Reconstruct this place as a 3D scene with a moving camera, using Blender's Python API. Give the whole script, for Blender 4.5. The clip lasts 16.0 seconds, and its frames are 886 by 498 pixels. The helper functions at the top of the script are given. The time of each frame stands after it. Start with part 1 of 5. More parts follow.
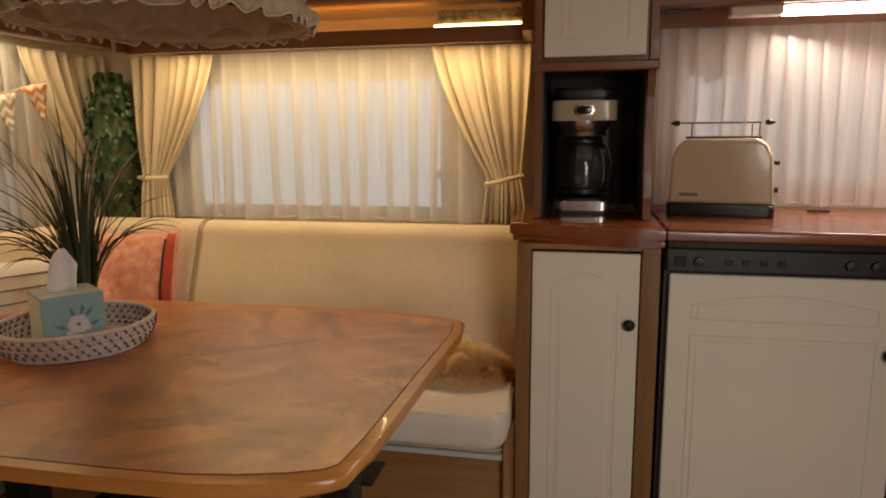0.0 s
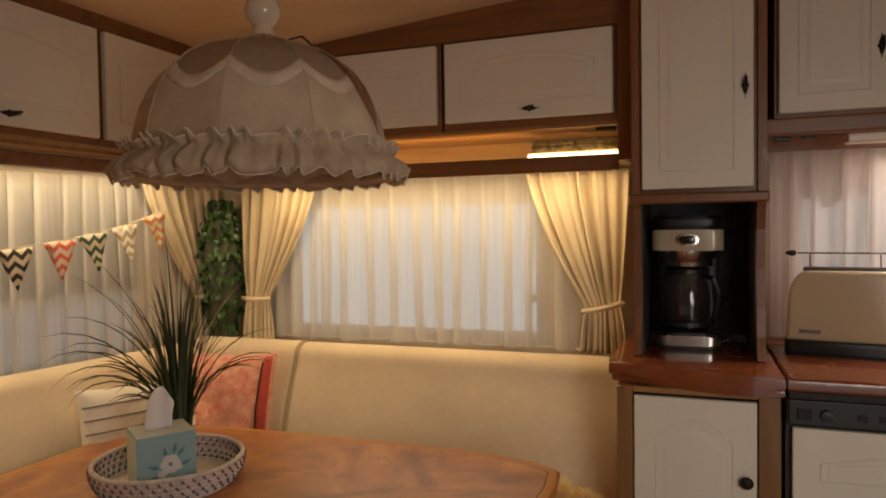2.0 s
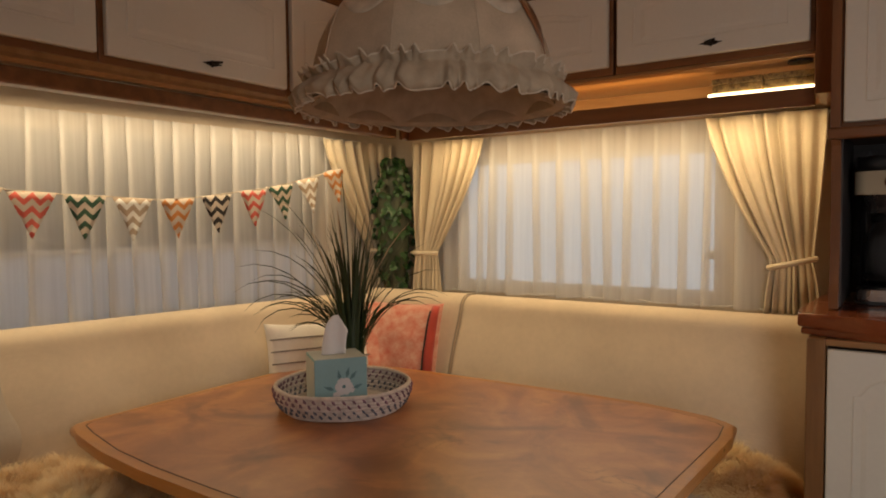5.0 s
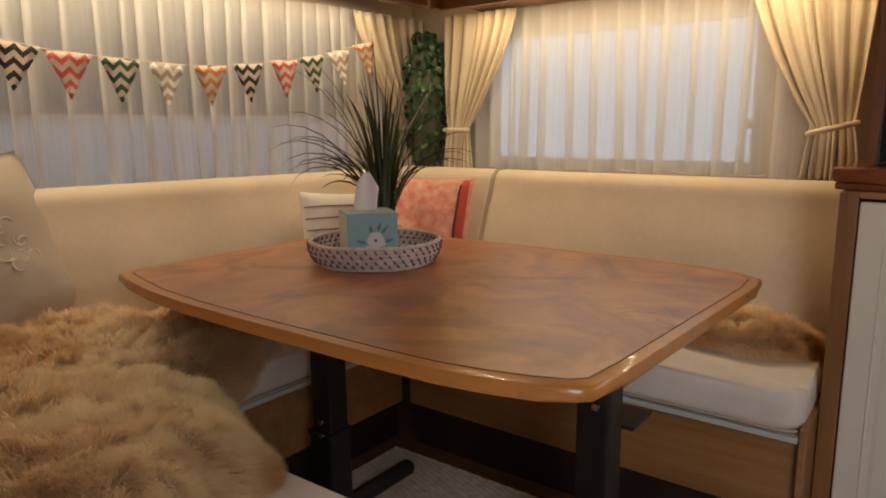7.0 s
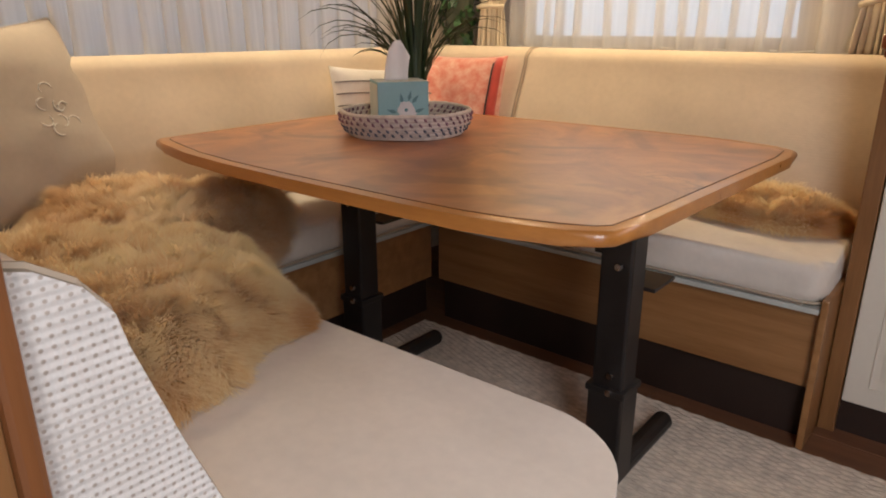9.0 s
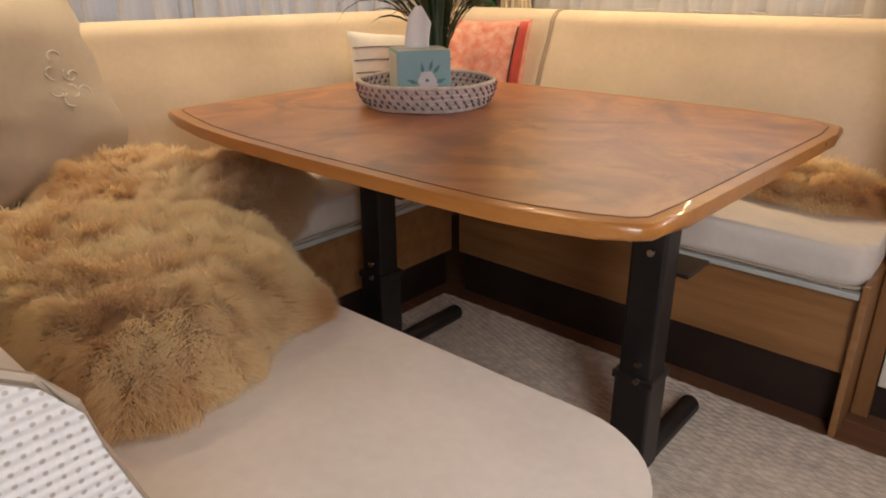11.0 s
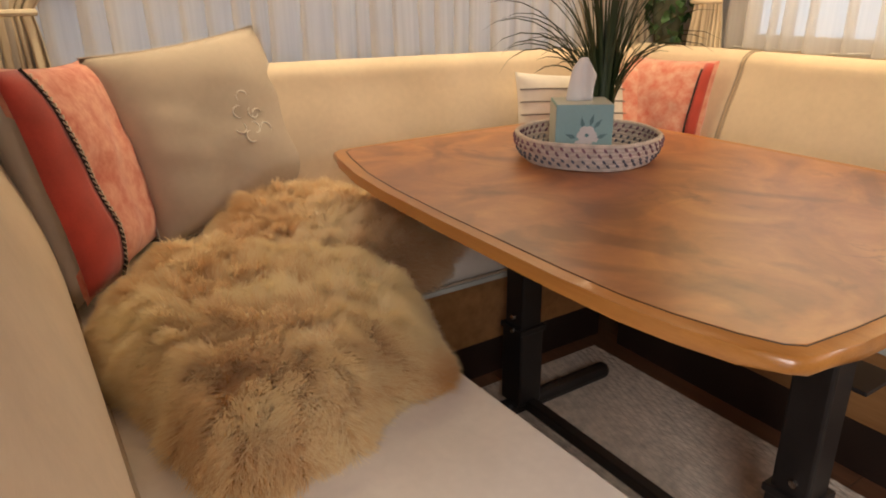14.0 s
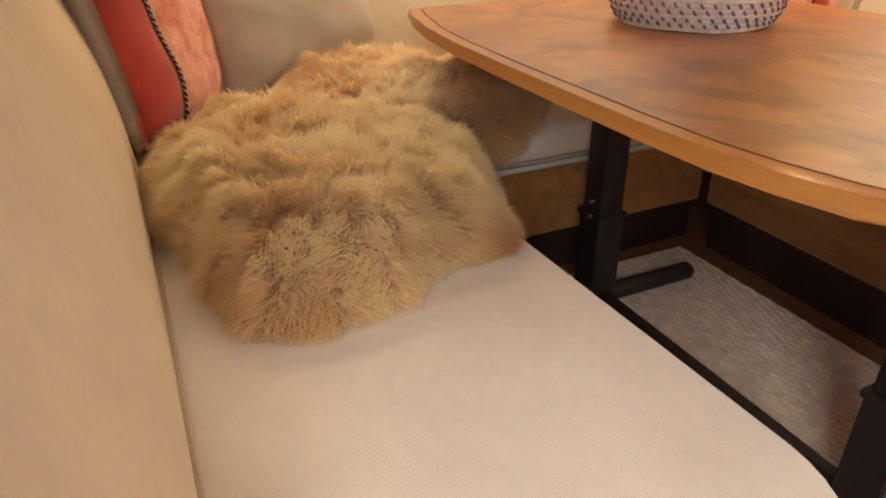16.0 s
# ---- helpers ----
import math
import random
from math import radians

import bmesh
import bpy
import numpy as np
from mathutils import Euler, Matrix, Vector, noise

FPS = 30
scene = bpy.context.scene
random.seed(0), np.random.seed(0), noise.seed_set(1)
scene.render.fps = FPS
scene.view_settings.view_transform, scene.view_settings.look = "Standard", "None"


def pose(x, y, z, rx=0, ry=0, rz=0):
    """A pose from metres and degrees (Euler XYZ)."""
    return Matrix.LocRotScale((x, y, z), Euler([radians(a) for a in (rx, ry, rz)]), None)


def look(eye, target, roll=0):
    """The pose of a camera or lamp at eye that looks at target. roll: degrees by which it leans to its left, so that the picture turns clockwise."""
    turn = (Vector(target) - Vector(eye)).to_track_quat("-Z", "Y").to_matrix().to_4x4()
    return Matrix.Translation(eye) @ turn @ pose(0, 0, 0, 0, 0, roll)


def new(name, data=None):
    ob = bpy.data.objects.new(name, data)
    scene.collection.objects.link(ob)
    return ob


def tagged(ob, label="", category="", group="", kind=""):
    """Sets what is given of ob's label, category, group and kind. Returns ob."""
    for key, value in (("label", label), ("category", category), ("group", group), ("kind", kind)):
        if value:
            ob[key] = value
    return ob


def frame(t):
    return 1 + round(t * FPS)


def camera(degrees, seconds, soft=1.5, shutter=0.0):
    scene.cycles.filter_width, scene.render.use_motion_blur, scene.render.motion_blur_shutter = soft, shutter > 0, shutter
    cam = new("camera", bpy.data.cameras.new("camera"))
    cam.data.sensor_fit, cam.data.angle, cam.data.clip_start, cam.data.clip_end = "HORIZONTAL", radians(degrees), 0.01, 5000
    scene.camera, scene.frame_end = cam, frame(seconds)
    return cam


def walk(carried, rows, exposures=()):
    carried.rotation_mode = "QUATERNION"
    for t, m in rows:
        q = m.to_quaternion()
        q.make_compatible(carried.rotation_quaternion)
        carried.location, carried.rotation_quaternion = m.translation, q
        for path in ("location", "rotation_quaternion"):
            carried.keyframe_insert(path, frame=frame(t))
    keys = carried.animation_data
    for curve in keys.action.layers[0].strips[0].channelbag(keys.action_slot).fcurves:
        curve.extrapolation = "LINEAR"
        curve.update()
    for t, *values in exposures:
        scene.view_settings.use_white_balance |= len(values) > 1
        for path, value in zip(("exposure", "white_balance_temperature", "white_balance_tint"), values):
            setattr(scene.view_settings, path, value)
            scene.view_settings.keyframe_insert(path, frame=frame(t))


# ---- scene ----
cam = camera(66.2, 16.0, 1.9)
EXPOSURE = [(0.0, 0.83, 6650, 10), (0.7, 0.74, 6750, 10), (3.5, 0.8, 6550, 10), (6.0, 0.70, 6050, 10), (9.0, 1.42, 5650, 11), (12.5, 1.53, 5900, 11), (14.8, 1.53, 6150, 11), (15.6, 1.8, 6250, 11), (16.0, 1.88, 6250, 11)]
PATH = [
    (0, (0.279, 0.067, 1.186), (-0.124, 1.997, 0.853), -0.4),
    (0.5, (0.293, 0.066, 1.244), (-0.202, 1.984, 0.967), -0.8),
    (1, (0.271, 0.062, 1.28), (-0.277, 1.978, 1.104), -0.8),
    (1.5, (0.278, 0.086, 1.288), (-0.292, 2.002, 1.21), -0.9),
    (2, (0.288, 0.134, 1.299), (-0.404, 2.009, 1.233), -0.9),
    (2.5, (0.285, 0.13, 1.327), (-0.525, 1.957, 1.263), -1.0),
    (3, (0.292, 0.139, 1.301), (-0.585, 1.935, 1.258), -0.8),
    (3.5, (0.296, 0.134, 1.285), (-0.689, 1.874, 1.245), -0.9),
    (6, (0.285, 0.15, 1.099), (-0.876, 1.767, 0.901), -0.6),
    (6.5, (0.297, 0.141, 1.072), (-0.876, 1.734, 0.783), -0.7),
    (7, (0.316, 0.121, 1.049), (-0.875, 1.688, 0.694), -0.5),
    (7.5, (0.33, 0.107, 1.029), (-0.898, 1.628, 0.604), -0.4),
    (8, (0.337, 0.1, 1.011), (-0.893, 1.598, 0.516), -0.3),
    (8.5, (0.34, 0.091, 0.995), (-0.886, 1.569, 0.435), -0.2),
    (9, (0.344, 0.094, 0.977), (-0.876, 1.547, 0.345), -0.2),
    (11.5, (0.276, 0.146, 1.022), (-0.963, 1.524, 0.269), -0.2),
    (12, (0.258, 0.136, 1.064), (-0.995, 1.501, 0.31), -0.3),
    (12.5, (0.238, 0.139, 1.082), (-1.029, 1.489, 0.327), -0.3),
    (13, (0.244, 0.158, 1.097), (-1.124, 1.408, 0.345), -0.6),
    (13.5, (0.257, 0.191, 1.105), (-1.214, 1.33, 0.373), -0.5),
    (14, (0.28, 0.247, 1.085), (-1.291, 1.256, 0.369), -0.7),
    (14.5, (0.285, 0.291, 1.036), (-1.297, 1.278, 0.312), -0.5),
    (15, (0.278, 0.303, 1.012), (-1.291, 1.249, 0.21), -0.5),
    (15.5, (0.252, 0.304, 0.981), (-1.327, 1.18, 0.122), -0.3),
    (16, (0.245, 0.312, 0.953), (-1.36, 1.048, 0.013), -0.4),
]
walk(cam, [(t, look(eye, target, roll)) for t, eye, target, roll in PATH], EXPOSURE)

# ---- light ----
world = bpy.data.worlds.new("dusk")
scene.world = world
world.use_nodes = True
wn, wl = world.node_tree.nodes, world.node_tree.links
wn["Background"].inputs["Color"].default_value = (0.60, 0.597, 0.59, 1)
wn["Background"].inputs["Strength"].default_value = 0.62


def area(name, m, sx, sy, watts, colour):
    data = bpy.data.lights.new(name, "AREA")
    data.shape, data.size, data.size_y, data.energy, data.color = "RECTANGLE", sx, sy, watts, colour
    ob = new(name, data)
    ob.matrix_world = m
    return ob


WARM, AMBER, COOL = (1.0, 0.70, 0.35), (1.0, 0.62, 0.22), (1.0, 0.86, 0.76)
# LED strips hidden behind the two valances, in the open shelf and under the kitchen cupboards
area("strip_back", look((-0.56, 2.205, 1.474), (-0.56, 2.245, 1.0)), 1.24, 0.015, 3.0, WARM)
area("strip_end", look((-1.555, 1.12, 1.50), (-1.615, 1.127, 1.0)), 1.90, 0.015, 4.0, (1.0, 0.74, 0.42))
area("strip_shelf", look((-0.70, 2.145, 1.525), (-0.70, 2.40, 1.57)), 0.95, 0.012, 0.75, AMBER)
area("kitchen_tube", look((1.34, 2.078, 1.486), (1.26, 1.90, 1.0)), 1.10, 0.05, 5.0, COOL)
# fill lamp added out of view, in an assumed entrance door behind the camera
door_fill = area("doorway_daylight", look((0.99, -0.10, 1.30), (0.10, 1.1, 0.25)), 0.55, 0.90, 3.8, (1.0, 0.90, 0.80))
door_fill.data.spread = radians(140)

# ---- materials ----


def material(name, colour, rough=0.5, var=0.12, size=8.0, bump=0.1, fine=160.0, metal=0.0, stretch=(1, 1, 1), second=None, coat=0.0, sheen=0.0, spread=0.0):
    """A painted, woven or worn surface: two scales of variation in colour, fine relief, uneven gloss."""
    m = bpy.data.materials.new(name)
    m.use_nodes = True
    n, l = m.node_tree.nodes, m.node_tree.links
    b = n["Principled BSDF"]
    tc = n.new("ShaderNodeTexCoord")
    mp = n.new("ShaderNodeMapping")
    mp.inputs["Scale"].default_value = stretch
    l.new(tc.outputs["Object"], mp.inputs["Vector"])
    big, small = n.new("ShaderNodeTexNoise"), n.new("ShaderNodeTexNoise")
    big.inputs["Scale"].default_value, small.inputs["Scale"].default_value = size, fine
    big.inputs["Detail"].default_value, small.inputs["Detail"].default_value = 5, 3
    for t in (big, small):
        l.new(mp.outputs["Vector"], t.inputs["Vector"])
    ramp = n.new("ShaderNodeValToRGB")
    dark = second or tuple(c * (1 - 2 * var) for c in colour)
    light = tuple(min(1, c * (1 + var)) for c in colour)
    ramp.color_ramp.elements[0].position, ramp.color_ramp.elements[1].position = 0.32, 0.68
    ramp.color_ramp.elements[0].color, ramp.color_ramp.elements[1].color = (*dark, 1), (*light, 1)
    mix = n.new("ShaderNodeMix")
    mix.inputs["Factor"].default_value = 0.25
    l.new(big.outputs["Fac"], mix.inputs["A"])
    l.new(small.outputs["Fac"], mix.inputs["B"])
    last = mix.outputs["Result"]
    if spread:
        info, add = n.new("ShaderNodeObjectInfo"), n.new("ShaderNodeMath")
        add.operation = "MULTIPLY_ADD"
        l.new(info.outputs["Random"], add.inputs[0])
        add.inputs[1].default_value = spread
        l.new(last, add.inputs[2])
        last = add.outputs[0]
    l.new(last, ramp.inputs["Fac"])
    l.new(ramp.outputs["Color"], b.inputs["Base Color"])
    rr = n.new("ShaderNodeMapRange")
    rr.inputs["To Min"].default_value, rr.inputs["To Max"].default_value = max(0.03, rough - 0.08), min(1, rough + 0.1)
    l.new(big.outputs["Fac"], rr.inputs["Value"])
    l.new(rr.outputs["Result"], b.inputs["Roughness"])
    bp = n.new("ShaderNodeBump")
    bp.inputs["Strength"].default_value, bp.inputs["Distance"].default_value = bump, 0.002
    l.new(small.outputs["Fac"], bp.inputs["Height"])
    l.new(bp.outputs["Normal"], b.inputs["Normal"])
    b.inputs["Metallic"].default_value, b.inputs["Coat Weight"].default_value, b.inputs["Sheen Weight"].default_value = metal, coat, sheen
    return m


def weave(name, colour, pitch, rough=0.9, depth=0.5, var=0.06):
    """Woven cloth: a plain weave of raised threads in relief."""
    m = material(name, colour, rough, var, 5.0, 0.0, 60.0, sheen=0.15)
    n, l = m.node_tree.nodes, m.node_tree.links
    tc = n.new("ShaderNodeTexCoord")
    waves = []
    for axis in ("X", "Y", "Z"):
        w = n.new("ShaderNodeTexWave")
        w.wave_type, w.bands_direction = "BANDS", axis
        w.inputs["Scale"].default_value, w.inputs["Distortion"].default_value = 0.314 / pitch, 0.6
        w.inputs["Detail Scale"].default_value = 3.0
        l.new(tc.outputs["Object"], w.inputs["Vector"])
        waves.append(w.outputs["Fac"])
    add, mul = n.new("ShaderNodeMath"), n.new("ShaderNodeMath")
    add.operation, mul.operation = "ADD", "ADD"
    l.new(waves[0], add.inputs[0]), l.new(waves[1], add.inputs[1])
    l.new(add.outputs[0], mul.inputs[0]), l.new(waves[2], mul.inputs[1])
    bp = n.new("ShaderNodeBump")
    bp.inputs["Strength"].default_value, bp.inputs["Distance"].default_value = depth, pitch * 0.35
    l.new(mul.outputs[0], bp.inputs["Height"])
    l.new(bp.outputs["Normal"], n["Principled BSDF"].inputs["Normal"])
    return m


def sheer(name, colour, clear, glow):
    """Thin voile: part of the light goes straight through, part is scattered through the threads."""
    m = bpy.data.materials.new(name)
    m.use_nodes = True
    n, l = m.node_tree.nodes, m.node_tree.links
    n.remove(n["Principled BSDF"])
    d, t, c = n.new("ShaderNodeBsdfDiffuse"), n.new("ShaderNodeBsdfTranslucent"), n.new("ShaderNodeBsdfTransparent")
    a, b = n.new("ShaderNodeMixShader"), n.new("ShaderNodeMixShader")
    tc, w = n.new("ShaderNodeTexCoord"), n.new("ShaderNodeTexNoise")
    mp, rng = n.new("ShaderNodeMapping"), n.new("ShaderNodeMapRange")
    mp.inputs["Scale"].default_value = (60, 60, 2)
    w.inputs["Scale"].default_value, w.inputs["Detail"].default_value = 1.0, 4
    rng.inputs["To Min"].default_value, rng.inputs["To Max"].default_value = clear - 0.12, clear + 0.12
    l.new(tc.outputs["Object"], mp.inputs["Vector"]), l.new(mp.outputs["Vector"], w.inputs["Vector"])
    l.new(w.outputs["Fac"], rng.inputs["Value"]), l.new(rng.outputs["Result"], b.inputs["Fac"])
    for s in (d, t):
        s.inputs["Color"].default_value = (*colour, 1)
    a.inputs["Fac"].default_value = glow
    l.new(d.outputs[0], a.inputs[1]), l.new(t.outputs[0], a.inputs[2])
    l.new(a.outputs[0], b.inputs[1]), l.new(c.outputs[0], b.inputs[2])
    l.new(b.outputs[0], n["Material Output"].inputs["Surface"])
    return m


def glow(name, colour, strength):
    m = bpy.data.materials.new(name)
    m.use_nodes = True
    b = m.node_tree.nodes["Principled BSDF"]
    b.inputs["Base Color"].default_value = (*colour, 1)
    b.inputs["Emission Color"].default_value, b.inputs["Emission Strength"].default_value = (*colour, 1), strength
    return m


def glass(name, colour=(1, 1, 1), rough=0.0):
    m = bpy.data.materials.new(name)
    m.use_nodes = True
    b = m.node_tree.nodes["Principled BSDF"]
    b.inputs["Base Color"].default_value = (*colour, 1)
    b.inputs["Transmission Weight"].default_value, b.inputs["Roughness"].default_value, b.inputs["IOR"].default_value = 1.0, rough, 1.45
    return m


def wood(name, light, dark, grain=(1.0, 14.0, 14.0), rough=0.35, coat=0.2):
    """Veneer: long streaks along x by a stretched noise, with finer pores."""
    return material(name, light, rough, 0.1, 2.2, 0.12, 22.0, stretch=grain, second=dark, coat=coat, spread=0.0)


def burl(name):
    """Walnut burl: soft golden and red-brown clouds, crossed in places by thin dark growth lines and knots."""
    m = bpy.data.materials.new(name)
    m.use_nodes = True
    n, l = m.node_tree.nodes, m.node_tree.links
    b = n["Principled BSDF"]
    tc = n.new("ShaderNodeTexCoord")

    def noise(scale, detail, twist):
        t = n.new("ShaderNodeTexNoise")
        t.inputs["Scale"].default_value, t.inputs["Detail"].default_value, t.inputs["Distortion"].default_value = scale, detail, twist
        l.new(tc.outputs["Object"], t.inputs["Vector"])
        return t.outputs["Fac"]

    def ramp(fac, stops):
        r = n.new("ShaderNodeValToRGB")
        el = r.color_ramp.elements
        while len(el) < len(stops):
            el.new(0.5)
        for e, (at, c) in zip(el, stops):
            e.position, e.color = at, (*c, 1)
        l.new(fac, r.inputs["Fac"])
        return r.outputs["Color"]

    def times(a, b, k):
        mu = n.new("ShaderNodeMix")
        mu.data_type, mu.blend_type = "RGBA", "MULTIPLY"
        if isinstance(k, float):
            mu.inputs["Factor"].default_value = k
        else:
            l.new(k, mu.inputs["Factor"])
        l.new(a, mu.inputs["A"]), l.new(b, mu.inputs["B"])
        return mu.outputs["Result"]

    cloud = ramp(noise(4.6, 8, 1.7), [(0.34, (0.29, 0.094, 0.021)), (0.50, (0.40, 0.142, 0.033)), (0.66, (0.50, 0.205, 0.052))])
    rings = n.new("ShaderNodeMath")
    rings.operation = "PINGPONG"
    rings.inputs[1].default_value = 0.11
    l.new(noise(2.8, 4, 2.0), rings.inputs[0])
    lines = ramp(rings.outputs[0], [(0.0, (0.42, 0.30, 0.22)), (0.010, (0.80, 0.72, 0.66)), (0.024, (1, 1, 1))])
    where = ramp(noise(2.6, 3, 0.4), [(0.50, (0, 0, 0)), (0.64, (0.8, 0.8, 0.8))])
    knots = ramp(noise(4.0, 10, 1.4), [(0.34, (0.40, 0.29, 0.22)), (0.46, (1, 1, 1))])
    fine = ramp(noise(55.0, 4, 0.6), [(0.30, (0.86, 0.82, 0.78)), (0.65, (1, 1, 1))])
    l.new(times(times(times(cloud, lines, where), knots, 0.7), fine, 0.7), b.inputs["Base Color"])
    b.inputs["Roughness"].default_value, b.inputs["Coat Weight"].default_value, b.inputs["Coat Roughness"].default_value = 0.40, 0.6, 0.30
    return m


def chevron(name, stripe, ground=(0.56, 0.48, 0.39)):
    """Printed cotton: zigzag bands on a natural ground."""
    m = material(name, ground, 0.9, 0.05, 30.0, 0.2, 900.0)
    n, l = m.node_tree.nodes, m.node_tree.links
    tc, sep = n.new("ShaderNodeTexCoord"), n.new("ShaderNodeSeparateXYZ")
    l.new(tc.outputs["Object"], sep.inputs[0])

    def sums(op, a, b=None):
        k = n.new("ShaderNodeMath")
        k.operation = op
        for i, v in enumerate((a, b)):
            if v is None:
                continue
            if isinstance(v, float):
                k.inputs[i].default_value = v
            else:
                l.new(v, k.inputs[i])
        return k.outputs[0]

    zig = sums("PINGPONG", sums("ADD", sep.outputs["X"], 1.0), 0.020)
    band = sums("FRACT", sums("MULTIPLY", sums("ADD", sums("ADD", sep.outputs["Z"], 1.0), zig), 29.0))
    on = sums("GREATER_THAN", band, 0.52)
    mix = n.new("ShaderNodeMix")
    mix.data_type = "RGBA"
    old = n["Principled BSDF"].inputs["Base Color"].links[0].from_socket
    l.new(on, mix.inputs["Factor"]), l.new(old, mix.inputs["A"])
    mix.inputs["B"].default_value = (*stripe, 1)
    l.new(mix.outputs["Result"], n["Principled BSDF"].inputs["Base Color"])
    return m


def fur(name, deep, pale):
    """Fleece: golden brown at the root, paler towards the tips, in broad soft patches; the root tone also paints in
    shade between tufts.
    """
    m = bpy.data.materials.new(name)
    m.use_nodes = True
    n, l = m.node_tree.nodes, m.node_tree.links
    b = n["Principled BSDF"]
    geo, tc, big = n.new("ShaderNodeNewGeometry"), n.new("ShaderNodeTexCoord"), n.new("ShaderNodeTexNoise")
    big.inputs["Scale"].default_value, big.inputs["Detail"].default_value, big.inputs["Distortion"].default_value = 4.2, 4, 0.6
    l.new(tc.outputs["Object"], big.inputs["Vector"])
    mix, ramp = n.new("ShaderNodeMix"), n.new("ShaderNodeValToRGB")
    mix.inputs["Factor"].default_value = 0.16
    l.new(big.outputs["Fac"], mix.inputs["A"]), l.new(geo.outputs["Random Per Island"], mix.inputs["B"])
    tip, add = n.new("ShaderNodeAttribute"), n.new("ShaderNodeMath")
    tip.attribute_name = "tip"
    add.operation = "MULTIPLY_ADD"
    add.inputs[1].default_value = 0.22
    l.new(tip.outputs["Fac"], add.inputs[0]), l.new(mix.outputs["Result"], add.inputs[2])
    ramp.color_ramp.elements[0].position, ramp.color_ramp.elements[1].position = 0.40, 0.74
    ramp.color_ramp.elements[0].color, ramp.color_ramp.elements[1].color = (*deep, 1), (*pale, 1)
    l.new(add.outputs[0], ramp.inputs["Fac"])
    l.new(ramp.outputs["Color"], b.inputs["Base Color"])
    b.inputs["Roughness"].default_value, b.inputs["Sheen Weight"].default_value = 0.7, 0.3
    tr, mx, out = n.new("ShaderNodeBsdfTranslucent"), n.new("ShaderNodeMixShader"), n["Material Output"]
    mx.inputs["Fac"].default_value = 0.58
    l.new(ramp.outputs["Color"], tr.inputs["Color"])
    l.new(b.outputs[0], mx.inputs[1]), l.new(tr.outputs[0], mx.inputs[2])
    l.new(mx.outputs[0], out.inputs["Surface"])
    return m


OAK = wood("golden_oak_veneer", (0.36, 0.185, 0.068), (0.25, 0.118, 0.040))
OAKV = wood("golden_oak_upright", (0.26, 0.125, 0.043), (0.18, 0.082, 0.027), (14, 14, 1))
DARKOAK = wood("brown_stained_oak", (0.23, 0.092, 0.030), (0.145, 0.055, 0.018))
DARKOAKV = wood("brown_stained_oak_upright", (0.23, 0.092, 0.030), (0.145, 0.055, 0.018), (14, 14, 1))
HONEY = wood("honey_lacquered_edge", (0.46, 0.20, 0.045), (0.36, 0.145, 0.030), rough=0.30, coat=0.35)
BURL = burl("walnut_burl")
REDTOP = wood("red_brown_worktop", (0.25, 0.070, 0.022), (0.16, 0.040, 0.013), (2, 6, 6), 0.24, 0.5)
WHITE = material("cream_white_lacquer", (0.76, 0.71, 0.61), 0.45, 0.03, 3.0, 0.05, 90.0)
CEIL = material("pale_ceiling_board", (0.74, 0.55, 0.36), 0.6, 0.06, 3.0, 0.05, 60.0)
WALL = material("cream_wall_board", (0.62, 0.53, 0.42), 0.7, 0.05, 4.0, 0.05, 80.0)
CREAM = weave("cream_upholstery", (0.70, 0.58, 0.42), 0.0022, 0.92, 0.25)
SEAT = weave("off_white_seat_cloth", (0.78, 0.715, 0.63), 0.0024, 0.92, 0.3)
WAFFLE = weave("white_basket_weave", (0.75, 0.72, 0.68), 0.0045, 0.9, 0.36)
# shade in the gaps between the basket-weave threads, painted as small dark dots
wn_, wl_ = WAFFLE.node_tree.nodes, WAFFLE.node_tree.links
gaps = []
for axis in ("Y", "Z"):
    wv = wn_.new("ShaderNodeTexWave")
    wv.wave_type, wv.bands_direction = "BANDS", axis
    wv.inputs["Scale"].default_value, wv.inputs["Distortion"].default_value, wv.inputs["Detail Scale"].default_value = 0.314 / 0.0048, 0.8, 2.0
    wl_.new([k for k in wn_ if k.bl_idname == "ShaderNodeTexCoord"][0].outputs["Object"], wv.inputs["Vector"])
    gaps.append(wv.outputs["Fac"])
hole, tone, shade_ = wn_.new("ShaderNodeMath"), wn_.new("ShaderNodeValToRGB"), wn_.new("ShaderNodeMix")
hole.operation, shade_.data_type, shade_.blend_type = "MULTIPLY", "RGBA", "MULTIPLY"
wl_.new(gaps[0], hole.inputs[0]), wl_.new(gaps[1], hole.inputs[1]), wl_.new(hole.outputs[0], tone.inputs["Fac"])
tone.color_ramp.elements[0].position, tone.color_ramp.elements[1].position = 0.50, 0.85
tone.color_ramp.elements[0].color, tone.color_ramp.elements[1].color = (1, 1, 1, 1), (0.62, 0.56, 0.50, 1)
shade_.inputs["Factor"].default_value = 1.0
wl_.new(wn_["Principled BSDF"].inputs["Base Color"].links[0].from_socket, shade_.inputs["A"]), wl_.new(tone.outputs["Color"], shade_.inputs["B"])
wl_.new(shade_.outputs["Result"], wn_["Principled BSDF"].inputs["Base Color"])
PIPE = material("beige_piping", (0.48, 0.40, 0.30), 0.8, 0.05)
DRAPE = weave("sand_satin_curtain", (0.62, 0.53, 0.38), 0.0012, 0.55, 0.1)
VOILE = sheer("white_voile", (0.88, 0.87, 0.85), 0.40, 0.5)
VOILEK = sheer("rosy_white_voile", (0.84, 0.77, 0.73), 0.46, 0.5)
